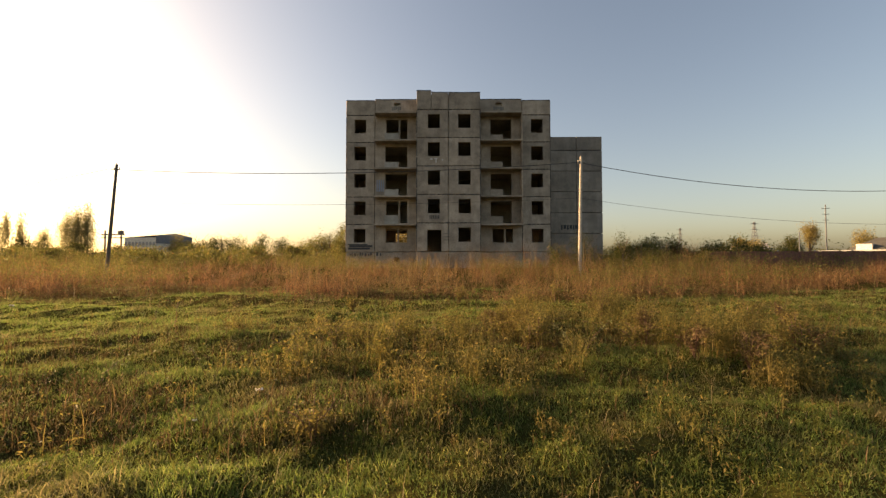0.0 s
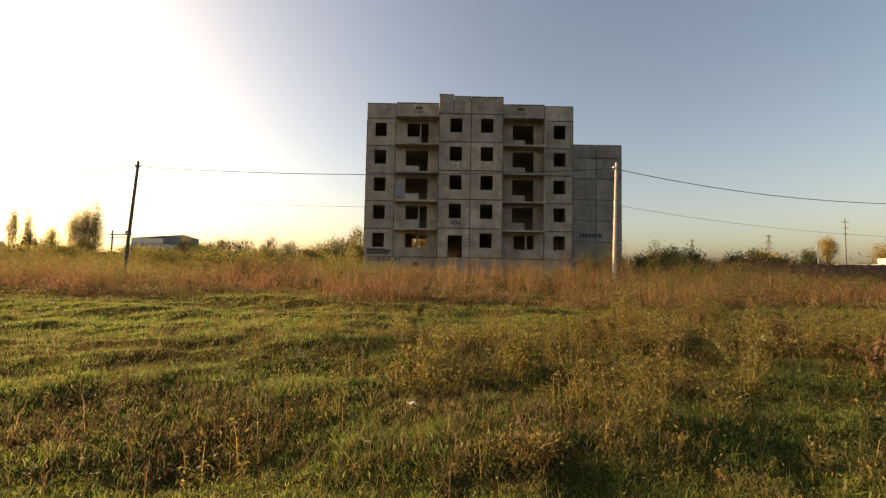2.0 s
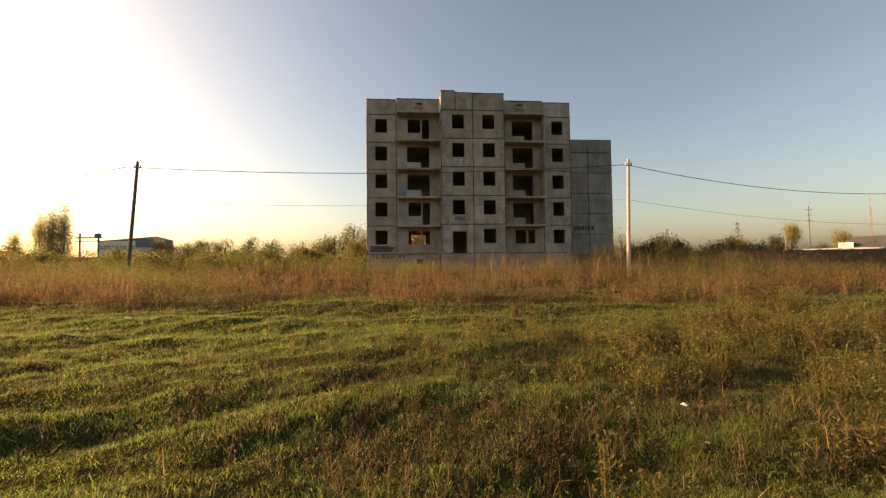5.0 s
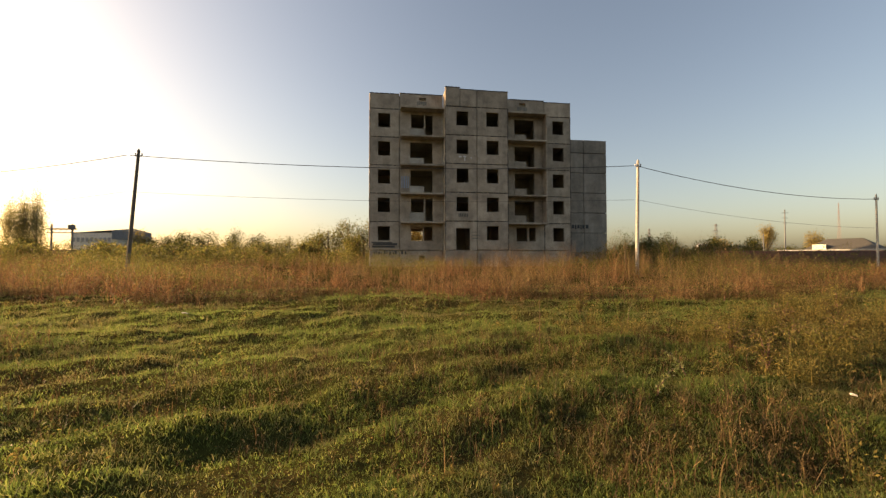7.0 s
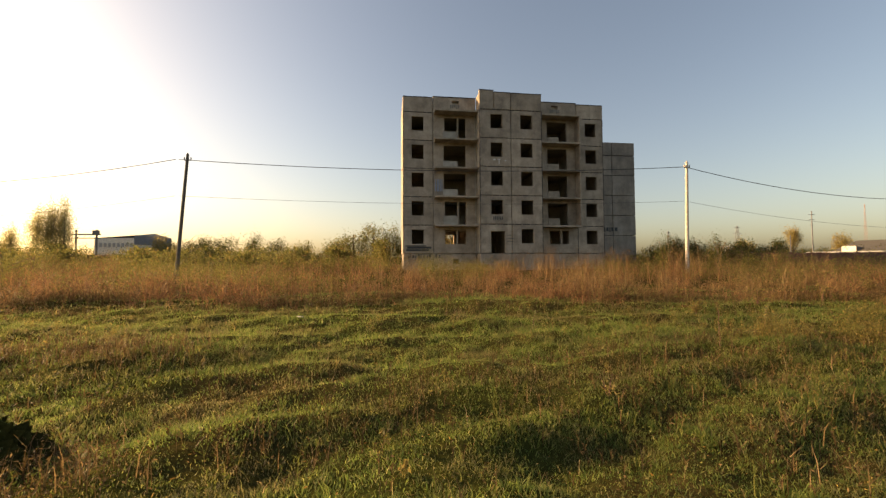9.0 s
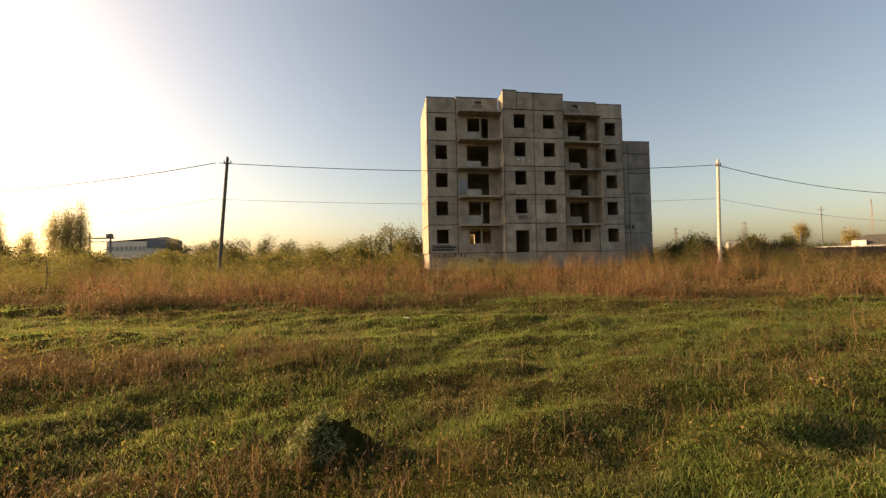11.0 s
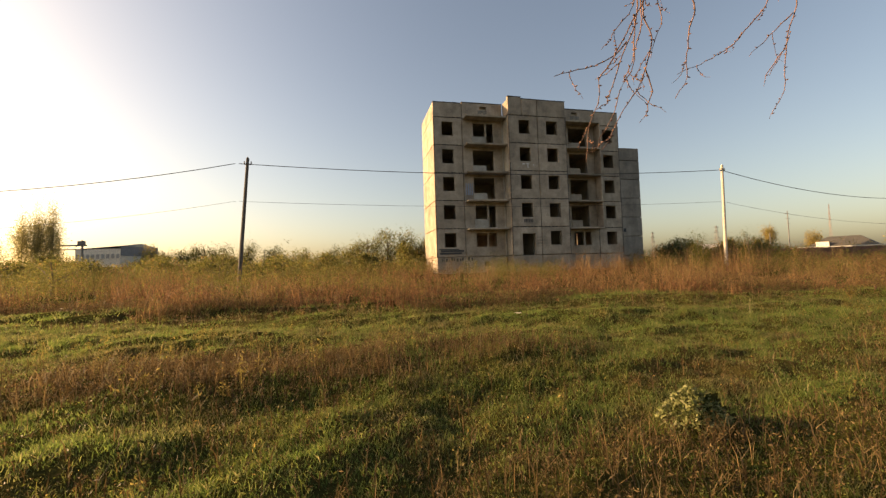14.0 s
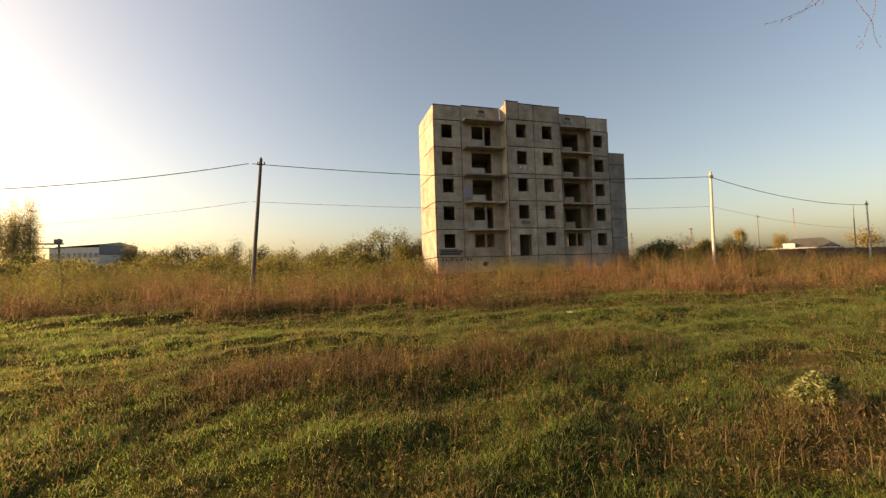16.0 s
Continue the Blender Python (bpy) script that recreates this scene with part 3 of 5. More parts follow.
def weed_patch(x, y):
    """Share of coarse weeds in the meadow, 0 to 1."""
    u, v = (x - 15.0) * 0.97 + (y + 31.9) * 0.25, (y + 31.9) * 0.97 - (x - 15.0) * 0.25
    a = 1.25 * np.exp(-((u / 5.0) ** 2 + (v / 2.7) ** 2) ** 1.5)
    b = 0.16 * np.exp(-(((x - 9.3) / 2.6) ** 2 + ((y + 34.9) / 1.3) ** 2) ** 1.5)
    c = 0.12 * np.exp(-(((x + 9) / 6) ** 2 + ((y + 30.0) / 1.8) ** 2) ** 1.5)
    d = 0.35 * np.exp(-(((x - 8.0) / 2.6) ** 2 + ((y + 31.2) / 1.6) ** 2) ** 1.5)
    return np.clip((a + b + c + d) * (0.75 + 0.6 * smooth_noise(x, y, 1.5, 21)), 0, 1)


def brown_band(x, y):
    """Share of dead brown growth between the green strips, 0 to 1."""
    return np.clip(1.6 * smooth_noise(x * 0.22, y * 0.85, 1.0, 77) + 0.0, 0, 1)


def dead_patch(x, y):
    """Patches where the turf has died off to brown stalks, 0 to 1; d also stands for shading."""
    a = np.exp(-(((x + 7.5) / 4.4) ** 2 + ((y + 31.3) / 1.2) ** 2) ** 2)
    b = 0.45 * np.exp(-(((x + 3.7) / 2.7) ** 2 + ((y + 34.95) / 0.6) ** 2) ** 2)
    c = 0.45 * np.exp(-(((x - 9.5) / 2.8) ** 2 + ((y + 35.4) / 0.7) ** 2) ** 2)
    # brown growth, and the dark shadow band across it, in one patch
    d = 0.4 * np.exp(-(((x - 6.0) / 2.3) ** 2 + ((y + 35.4) / 0.9) ** 2) ** 2)
    return np.clip((a + b + c + d) * (0.7 + 0.6 * smooth_noise(x, y, 1.9, 35)), 0, 1)


def tufted(n, x0, x1, y0, y1, spread, per, rng):
    """Points gathered in tufts, and which tuft each belongs to."""
    cx, cy = rng.uniform(x0, x1, n // per + 1), rng.uniform(y0, y1, n // per + 1)
    pick = rng.randint(0, len(cx), n)
    return cx[pick] + rng.normal(0, spread, n), cy[pick] + rng.normal(0, spread, n), rng.uniform(0.5, 1.5, len(cx))[pick]


def clump(x, y):
    """How lush the growth stands: hummocks and tussocks at three sizes, 0 to about 1.5."""
    return np.clip(0.55 + 0.26 * smooth_noise(x * 0.45, y * 1.2, 3.0, 131) + 0.26 * smooth_noise(x * 0.6, y, 8.0, 132) + 0.3 * smooth_noise(x, y, 17.0, 133), 0.0, 1.4)


def meadow():
    rng = np.random.RandomState(11)
    bits = []
    # rows of the plan: y from, y to, x from, x to, bent blades and short spears a square metre, width, height
    for y0, y1, x0, x1, bent, short, w, h in ((-50.0, -39.5, -24, 28, 0, 90, 0.03, 0.12), (-39.5, -36.6, -13, 20, 60, 300, 0.012, 0.09), (-36.6, -33.2, -14, 21, 950, 2400, 0.0085, 0.08),
                                              (-33.2, -30.2, -19, 27, 330, 1700, 0.009, 0.098), (-30.2, -26.3, -26, 34, 90, 1050, 0.0135, 0.112), (-26.3, -20.0, -34, 44, 0, 330, 0.024, 0.15)):
        area = (y1 - y0) * (x1 - x0)
        for dens, make, grow in ((bent, 0, 1.0), (short, 1, 0.72)):
            n = int(area * dens)
            if not n:
                continue
            x, y, tall = tufted(n, x0, x1, y0, y1, 0.05 + 2.2 * w, 10, rng)
            y = y - 0.1 * (x - 2)  # the rows run along the path
            lush = np.clip(0.55 + 0.5 * smooth_noise(x * 0.5, y, 1.4, 31) - 0.4 * brown_band(x, y), 0, 1)
            c = clump(x, y)
            keep = rng.uniform(0, 1, n) < (0.34 + 0.5 * c + 0.2 * lush) * (1 - 0.75 * dead_patch(x, y))
            x, y, lush, tall, c = x[keep], y[keep], lush[keep], tall[keep], c[keep]
            n = len(x)
            hh = 0.012 + h * grow * tall * (0.3 + 0.95 * c) * (0.6 + 0.5 * lush) * rng.uniform(0.55, 1.25, n)
            hh[rng.uniform(0, 1, n) < 0.012] *= 1.9
            ww = w * rng.uniform(0.7, 1.4, n)
            bits.append(spears(x, y, ground_z(x, y) - 0.008, hh, ww, rng.uniform(0.2, 1.3, n), rng) if make else blades(x, y, hh, ww, rng.uniform(0.3, 1.15, n), rng, 0.008))
    v, f = joined(bits)
    tagged(new("meadow_grass", mesh_tris("meadow_grass", v, f, GRASS)), "short green meadow grass with dry yellow patches", "grass", kind="stuff")
    # thin bleached stalks standing singly through the turf
    n = 6500
    x, y = rng.uniform(-16, 24, n), -36.6 + 11 * rng.uniform(0, 1, n) ** 1.4
    y = y - 0.1 * (x - 2)
    keep = rng.uniform(0, 1, n) < 0.25 + 0.5 * np.clip(smooth_noise(x, y, 1.2, 141), 0, 1) + 0.5 * dead_patch(x, y)
    x, y = x[keep], y[keep]
    n = len(x)
    v, f = blades(x, y, rng.uniform(0.1, 0.34, n), 0.0035 * rng.uniform(0.8, 1.5, n), rng.uniform(0.1, 0.9, n), rng, 0.01)
    tagged(new("dry_stalks", mesh_tris("dry_stalks", v, f, STRAW)), "thin bleached dry stalks standing in the turf", "grass", kind="stuff")
    # fallen leaves, most of them near the bare tree
    n = 480
    x, y = rng.normal(-4.5, 5.5, n), -36.4 + np.abs(rng.normal(0, 2.2, n))
    y = y - 0.1 * (x - 2)
    p = np.stack([x, y, ground_z(x, y) + rng.uniform(0.02, 0.08, n)], 1)
    v, f = flecks(p, 0.017, rng, 0.85)
    tagged(new("fallen_leaves", mesh_tris("fallen_leaves", v, f, FALLEN)), "scattered yellow and brown fallen leaves in the grass", "leaves", kind="stuff")


meadow()


def reeds(name, x, y, h, mat, rng, label, stem_w=0.014, leaves=3, head=5):
    n = len(x)
    z = ground_z(x, y) - 0.03
    lean = rng.uniform(0.05, 0.45, n)
    bits = [blades(x, y, h, stem_w * rng.uniform(0.7, 1.3, n), lean, rng, z=z)]
    for _ in range(leaves):
        s = rng.uniform(0.0, 0.55, n)
        bits.append(spears(x + rng.normal(0, 0.04, n), y + rng.normal(0, 0.04, n), z + s * h * 0.6, h * rng.uniform(0.25, 0.6, n), stem_w * 1.3 * np.ones(n), rng.uniform(0.3, 1.4, n), rng))
    k = np.repeat(np.arange(n), head)
    p = np.stack([x[k] + rng.normal(0, 0.09, len(k)), y[k] + rng.normal(0, 0.09, len(k)), z[k] + h[k] * rng.uniform(0.5, 0.96, len(k))], 1)
    bits.append(flecks(p, 0.032, rng))
    v, f = joined(bits)
    return tagged(new(name, mesh_tris(name, v, f, mat)), label, "grass", kind="stuff")


def dry_belt():
    rng = np.random.RandomState(12)
    xs, ys, hs = [], [], []
    for d0, d1, x0, x1, dens, h in ((0, 2.2, -32, 44, 46, 0.6), (2.2, 6, -36, 48, 26, 0.85), (6, 13, -42, 54, 13, 1.0), (13, 24, -50, 62, 6.5, 1.1)):
        n = int((d1 - d0) * (x1 - x0) * dens)
        cx, cd = rng.uniform(x0, x1, n // 5), rng.uniform(d0, d1, n // 5)
        pick = rng.randint(0, len(cx), n)
        x = cx[pick] + rng.normal(0, 0.16, n)
        d = np.clip(cd[pick] + rng.normal(0, 0.16, n), 0, None)
        y = belt_edge(x) + d + (rng.normal(0, 0.75, len(cx)) * np.exp(-cd / 3))[pick]
        patch = 0.5 + 0.35 * smooth_noise(x, y, 0.45, 41) + 0.5 * smooth_noise(x, y * 0.8, 1.6, 42)
        keep = (rng.uniform(0, 1, n) < 0.22 + 0.85 * np.clip(patch, 0, 1)) & ~((x > 1.2) & (x < 22.8) & (y > -1.9)) & (y < 3)
        xs.append(x[keep]), ys.append(y[keep])
        tall = 1 + (0.45 if d0 > 5 else 0.0) / (1 + np.exp(-(x[keep] - 9) / 1.5)) * (x[keep] < 34)
        hs.append(tall * (h * (0.3 + 1.2 * rng.uniform(0, 1, len(cx)) ** 1.4)[pick] * (0.55 + 0.8 * np.clip(patch, 0, 1.2)) * rng.uniform(0.75, 1.15, n))[keep])
    x, y, h = np.concatenate(xs), np.concatenate(ys), np.concatenate(hs)
    reeds("dry_grass", x, y, h, DRY, rng, "tall rust-brown dry grass and dead weed stalks before the block")


dry_belt()


def weeds(name, x, y, h, mat, rng, label, per=26, leaf=0.024, spread=0.17):
    """Branchy weeds: a stem, side shoots and small leaves."""
    n = len(x)
    z = ground_z(x, y) - 0.02
    bits = [blades(x, y, h, 0.011 * np.ones(n), rng.uniform(0.05, 0.35, n), rng, z=z)]
    for _ in range(4):
        bits.append(spears(x, y, z + h * rng.uniform(0.2, 0.6, n), h * rng.uniform(0.3, 0.5, n), 0.007 * np.ones(n), rng.uniform(0.5, 1.1, n), rng))
    k = np.repeat(np.arange(n), per)
    t = rng.uniform(0.12, 1.05, len(k))
    r = spread * h[k] / 0.55 * (0.35 + np.sin(np.clip(t, 0, 1) * np.pi) * 0.9) * np.sqrt(rng.uniform(0, 1, len(k)))
    a = rng.uniform(0, 2 * np.pi, len(k))
    p = np.stack([x[k] + r * np.cos(a), y[k] + r * np.sin(a), z[k] + t * h[k]], 1)
    bits.append(flecks(p, leaf, rng))
    v, f = joined(bits)
    return tagged(new(name, mesh_tris(name, v, f, mat)), label, "weeds", kind="stuff")


def meadow_weeds():
    rng = np.random.RandomState(13)
    cx, cy, cs = rng.uniform(-24, 30, 1700), rng.uniform(-36.6, -23.5, 1700), rng.uniform(0.35, 1.35, 1700)
    pick = rng.randint(0, 1700, 80000)
    x, y = cx[pick] + rng.normal(0, 0.13, 80000), cy[pick] + rng.normal(0, 0.13, 80000)
    keep = rng.uniform(0, 1, len(x)) < (weed_patch(cx, cy) * (0.12 + 0.62 * (cs > 0.75)))[pick] + 0.005
    x, y, big = x[keep], y[keep], cs[pick][keep]
    h = rng.uniform(0.3, 0.8, len(x)) * big * (0.45 + 0.75 * weed_patch(x, y))
    weeds("weeds", x, y, h, WEED, rng, "yellowing branchy weeds standing in the grass")
    # dead brown stalks between the green strips
    x, y = rng.uniform(-24, 30, 34000), -37.0 + 13 * rng.uniform(0, 1, 34000) ** 1.3
    keep = rng.uniform(0, 1, len(x)) < 0.03 + 0.6 * brown_band(x, y) + 0.35 * weed_patch(x, y) + 0.9 * dead_patch(x, y)
    x, y = x[keep], y[keep]
    weeds("dead_weeds", x, y, rng.uniform(0.08, 0.28, len(x)), BROWN_WEED, rng, "low dead brown weed stalks in the turf", per=7, leaf=0.017, spread=0.25)
    # thicker stands of dead stalks where the turf has gone; the last also darkens a shadow band
    for x0, x1, y0, y1, n in ((-13.0, -2.5, -33.0, -29.6, 5200), (-6.8, -0.8, -35.7, -34.2, 1500), (3.2, 12.6, -36.5, -34.3, 3200)):
        x, y = rng.uniform(x0, x1, n), rng.uniform(y0, y1, n)
        keep = rng.uniform(0, 1, n) < 1.1 * dead_patch(x, y)
        x, y = x[keep], y[keep]
        weeds("dead_weeds", x, y, rng.uniform(0.1, 0.36, len(x)), RUST_WEED, rng, "brown and rust-coloured dead weed stalks in a bare patch", per=9, leaf=0.016, spread=0.2)
    # dark dead growth added as the shadow along the foot of the dry belt
    x = rng.uniform(-28, 38, 4200)
    y = belt_edge(x) + rng.normal(0.2, 0.45, len(x))
    keep = smooth_noise(x, y, 0.8, 63) > -0.35
    x, y = x[keep], y[keep]
    weeds("dead_weeds", x, y, rng.uniform(0.2, 0.55, len(x)), BROWN_WEED, rng, "dark dead weeds added for the shadow along the foot of the dry grass", per=9, leaf=0.03, spread=0.2)
    # low leafy herbs in the turf
    x, y = rng.uniform(-18, 25, 30000), -36.9 + 12 * rng.uniform(0, 1, 30000) ** 1.4
    keep = rng.uniform(0, 1, len(x)) < 0.22 + 0.45 * smooth_noise(x * 0.6, y, 1.3, 61) + 0.35 * smooth_noise(x, y, 5.0, 62)
    x, y = x[keep], y[keep]
    weeds("herbs", x, y, rng.uniform(0.05, 0.2, len(x)), HERB, rng, "low leafy herbs growing through the turf", per=12, leaf=0.0155, spread=0.34)
    # green and yellow weeds through the dry growth
    x, y = rng.uniform(-40, 50, 5200), rng.uniform(-23.5, -3, 5200)
    keep = (y > belt_edge(x) + 0.5) & ~((x > 1.2) & (x < 22.8) & (y > -1.9)) & (smooth_noise(x, y, 0.3, 51) > np.where((x < -4) | (x > 14), -0.4, 0.3))
    x, y = x[keep], y[keep]
    weeds("tall_weeds", x, y, rng.uniform(0.7, 1.4, len(x)) * (1 + 0.4 * smooth_noise(x, y, 0.6, 96)), OLIVE, rng, "tall olive-green weeds among the dry grass", per=32, leaf=0.043, spread=0.22)


meadow_weeds()


def back_weeds():
    rng = np.random.RandomState(14)
    x, y = rng.uniform(-52, 58, 2600), rng.uniform(-6, 13, 2600)
    keep = ((x < 0.2) | ((x > 31) & (y < 2)) | ((x > 23.4) & (y < 5))) & (smooth_noise(x, y, 0.35, 91) > -0.5)
    x, y = x[keep], y[keep]
    weeds("thicket", x, y, rng.uniform(0.9, 1.8, len(x)) * (1 + 0.45 * smooth_noise(x, y, 0.5, 95)), OLIVE, rng, "dense olive-yellow thicket of tall weeds behind the dry grass", per=30, leaf=0.098, spread=0.26)


back_weeds()


def crown_points(n, centre, radii, rng, clumps=26, tight=0.3, taper=0.0):
    """Points in uneven clumps through an ellipsoid."""
    c = rng.normal(size=(clumps, 3))
    c /= np.linalg.norm(c, axis=1)[:, None]
    c *= rng.uniform(0.25, 0.95, clumps)[:, None]
    k = rng.randint(0, clumps, n)
    p = c[k] + rng.normal(0, tight, (n, 3)) * rng.uniform(0.6, 1.2, clumps)[k][:, None]
    p[:, :2] *= (1 - taper * (p[:, 2:3] + 1) / 2)
    return p * np.array(radii) + np.array(centre)


def tree(name, x, y, h, r, mat, n=1500, leaf=0.16, low=0.2, label="", clumps=26, taper=0.0, seed=1, category="tree", limbs=6, group="", girth=1.0):
    rng = np.random.RandomState(seed)
    z = float(ground_z(x, y))
    thing = tagged(new(name), label, category, group)
    bm = bmesh.new()
    top = z + h * 0.8
    tube(bm, [(x, y, z - 0.2), (x + 0.03 * h * rng.normal(), y, z + h * 0.35), (x, y, top)], [girth * (0.03 * h + 0.02), girth * (0.02 * h + 0.015), girth * 0.008 * h], 7)
    for i in range(limbs):
        a, t = rng.uniform(0, 6.28), rng.uniform(0.25, 0.7)
        q = (x + math.cos(a) * r * 0.8, y + math.sin(a) * r * 0.8, z + h * min(0.95, t + 0.25))
        tube(bm, [(x, y, z + h * t * 0.8), ((x + q[0]) / 2, (y + q[1]) / 2, z + h * (t + 0.08)), q], [girth * 0.012 * h, girth * 0.008 * h, girth * 0.003 * h], 5)
    part("trunk", bm, BARK, thing)
    p = crown_points(n, (x, y, z + h * (low + (1 - low) / 2)), (r, r, h * (1 - low) / 2), rng, clumps, 0.27, taper)
    p[:, 2] = np.maximum(p[:, 2], z + 0.05)
    v, f = flecks(p, leaf, rng)
    ob = new("crown", mesh_tris("crown", v, f, mat))
    ob.parent = thing
    return thing


def bush(x, y, h, r, mat, n=900, leaf=0.09, label="", seed=1, group="", category="bush"):
    return tree("bush", x, y, h, r, mat, n, leaf, 0.02, label, 16, 0.15, seed, category, 5, group)

# ---- trees and bushes ----
for i, (x, y, top, r) in enumerate(((-43.0, 16.6, 9.7, 1.4), (-41.8, 17.0, 11.0, 1.5), (-40.7, 17.4, 10.5, 1.3), (-48.4, 13.4, 8.9, 0.8), (-47.0, 14.2, 9.2, 0.85), (-44.9, 15.4, 7.4, 1.2))):
    h = top - float(ground_z(x, y))
    tree("poplar_tree", x, y, h, r, POPLAR, 9500 if i < 3 else 4600, 0.085, 0.02, "slender upright poplar with thinning autumn leaves", 60, 0.25, 60 + i, "tree", 3, "row of poplars", 0.35)
bushes = [
    # x, y, height, radius, material, seed
    (-22.5, -11.9, 2.3, 1.9, OLIVE, 1), (-30.0, -6.0, 2.2, 2.2, OLIVE, 2), (-46.5, 14.6, 4.2, 2.5, BUSH, 3), (-39.0, 14.0, 3.1, 2.1, OLIVE, 4),
    (-36.5, 31.0, 4.2, 2.3, YELLOW_LEAF, 5), (-33.0, 32.5, 4.4, 3.0, BUSH, 6), (-30.0, 33.0, 5.1, 2.8, BUSH, 7), (-27.2, 33.6, 4.5, 2.3, BUSH, 8),
    (-24.0, 35.5, 5.0, 2.1, BUSH, 9), (-20.0, 36.0, 3.9, 2.8, BUSH, 10), (-15.5, 37.0, 3.8, 2.5, OLIVE, 11), (-10.5, 38.0, 4.1, 2.0, BUSH, 12),
    (-26.0, 8.0, 2.4, 2.5, OLIVE, 13), (-20.0, 10.0, 2.6, 2.8, OLIVE, 14), (-14.0, 9.0, 2.2, 2.5, OLIVE, 15),
    (-4.6, 15.5, 5.2, 2.2, OLIVE, 16), (-2.0, 15.0, 5.8, 2.3, OLIVE, 17), (0.2, 14.0, 5.2, 2.1, OLIVE, 18), (-6.8, 16.5, 3.8, 2.0, OLIVE, 19), (-0.6, 7.0, 3.2, 1.7, OLIVE, 20),
    (4.4, 12.6, 5.0, 2.0, YELLOW_LEAF, 36), (6.5, 12.2, 5.4, 2.2, YELLOW_LEAF, 39), (8.8, 12.8, 5.2, 2.1, YELLOW_LEAF, 37), (2.2, 13.6, 4.2, 1.6, OLIVE, 38), (31.8, 4.6, 2.6, 1.5, BUSH, 21), (34.2, 4.8, 3.0, 1.7, BUSH, 22), (36.8, 8.6, 3.5, 1.9, BUSH, 23), (39.6, 8.0, 3.3, 2.0, BUSH, 24), (42.4, 5.9, 2.8, 1.9, BUSH, 25),
    (45.0, 3.0, 2.6, 1.9, BUSH, 26), (33.0, 0.5, 2.0, 1.5, OLIVE, 27), (48.0, 9.5, 3.2, 1.8, BUSH, 28), (51.0, 13.0, 3.2, 1.0, YELLOW_LEAF, 29), (56.5, 18.0, 3.6, 2.0, YELLOW_LEAF, 30),
    (-33.0, 1.0, 2.2, 2.6, OLIVE, 51), (-27.5, -1.5, 2.4, 2.4, OLIVE, 52), (-22.5, 1.5, 2.3, 2.6, OLIVE, 53), (-18.0, -1.0, 2.5, 2.3, OLIVE, 54), (-13.5, 1.0, 2.2, 2.4, OLIVE, 55), (-9.0, 3.0, 2.3, 2.2, OLIVE, 56),
    (-36.0, -5.0, 2.0, 2.4, OLIVE, 57), (-25.0, -6.5, 1.9, 2.0, OLIVE, 58), (-16.0, -5.5, 1.8, 1.9, OLIVE, 59), (-5.0, 4.0, 2.2, 1.9, OLIVE, 60),
    (19.3, -13.0, 2.3, 0.8, BUSH, 31), (24.0, -12.6, 2.9, 1.0, BUSH, 32), (22.4, -9.5, 3.1, 1.2, BUSH, 33), (27.0, -9.0, 2.7, 1.2, OLIVE, 34), (30.5, -11.0, 1.9, 1.2, OLIVE, 35), (25.6, -13.4, 2.1, 1.3, OLIVE, 41), (29.2, -6.5, 2.4, 1.5, BUSH, 42), (33.6, -6.0, 2.2, 1.5, BUSH, 43), (37.5, -2.0, 2.3, 1.6, BUSH, 44),
]
for x, y, h, r, mat, seed in bushes:
    near = y < -5
    bush(x, y, h, r, mat, 5200 if mat is YELLOW_LEAF else 2600, 0.05 if near else 0.12,
         {OLIVE: "olive-green autumn bush growing wild in the field", BUSH: "dark green ragged bush growing wild in the field", YELLOW_LEAF: "yellow-leaved autumn bush on the edge of the field"}[mat], seed, "field bushes")
tree("broadleaf_tree", 62.6, 15.6, 5.7, 1.0, YELLOW_LEAF, 4800, 0.09, 0.32, "yellow autumn broadleaf tree beyond the fence", 26, 0, 71)
tree("broadleaf_tree", 59.9, 15.4, 3.9, 1.2, BUSH, 3600, 0.10, 0.2, "dark green broadleaf tree beyond the fence", 22, 0, 72)
tree("broadleaf_tree", 64.4, 10.2, 4.5, 1.2, YELLOW_LEAF, 3200, 0.09, 0.2, "yellow autumn broadleaf tree beside the low house", 22, 0, 73)
tree("broadleaf_tree", 70.0, 2.0, 4.6, 2.0, YELLOW_LEAF, 1600, 0.15, 0.2, "yellow autumn broadleaf tree beyond the fence", 22, 0, 74)


def far_woods():
    rng = np.random.RandomState(81)
    bits = []
    for x in np.arange(-150, 180, 2.6):
        y = 72 + rng.uniform(-6, 10)
        z, h = float(ground_z(x, y)), rng.uniform(1.6, 3.6)
        bits.append(flecks(crown_points(240, (x, y, z + h * 0.45), (2.4, 2.0, h * 0.55), rng, 12, 0.3), 0.22, rng))
    v, f = joined(bits)
    tagged(new("distant_woods", mesh_tris("distant_woods", v, f, BUSH)), "low dark line of distant trees along the horizon", "trees", kind="stuff")


far_woods()

# ---- distant buildings, fences and masts ----
WHITE_WALL = plain("white_sheet_wall", (0.72, 0.66, 0.56), 0.7)
BLUE_WALL = plain("slate_blue_sheet_wall", (0.18, 0.185, 0.20), 0.7)
ROOF_GREY = plain("grey_roof_sheet", (0.34, 0.33, 0.31), 0.6)
PINK_WALL = plain("salmon_plaster", (0.50, 0.33, 0.24), 0.85)
ROOF_DARK = plain("dark_roof_tiles", (0.07, 0.065, 0.055), 0.9)
FENCE_BROWN = plain("brown_fence_sheet", (0.15, 0.065, 0.048), 0.8)
FENCE_GREY = plain("grey_brown_fence_boards", (0.10, 0.07, 0.05), 0.85)
STEEL = plain("grey_steel", (0.16, 0.16, 0.16), 0.55, 0.3)
RED_STEEL = plain("red_mast_paint", (0.27, 0.20, 0.18), 0.7)
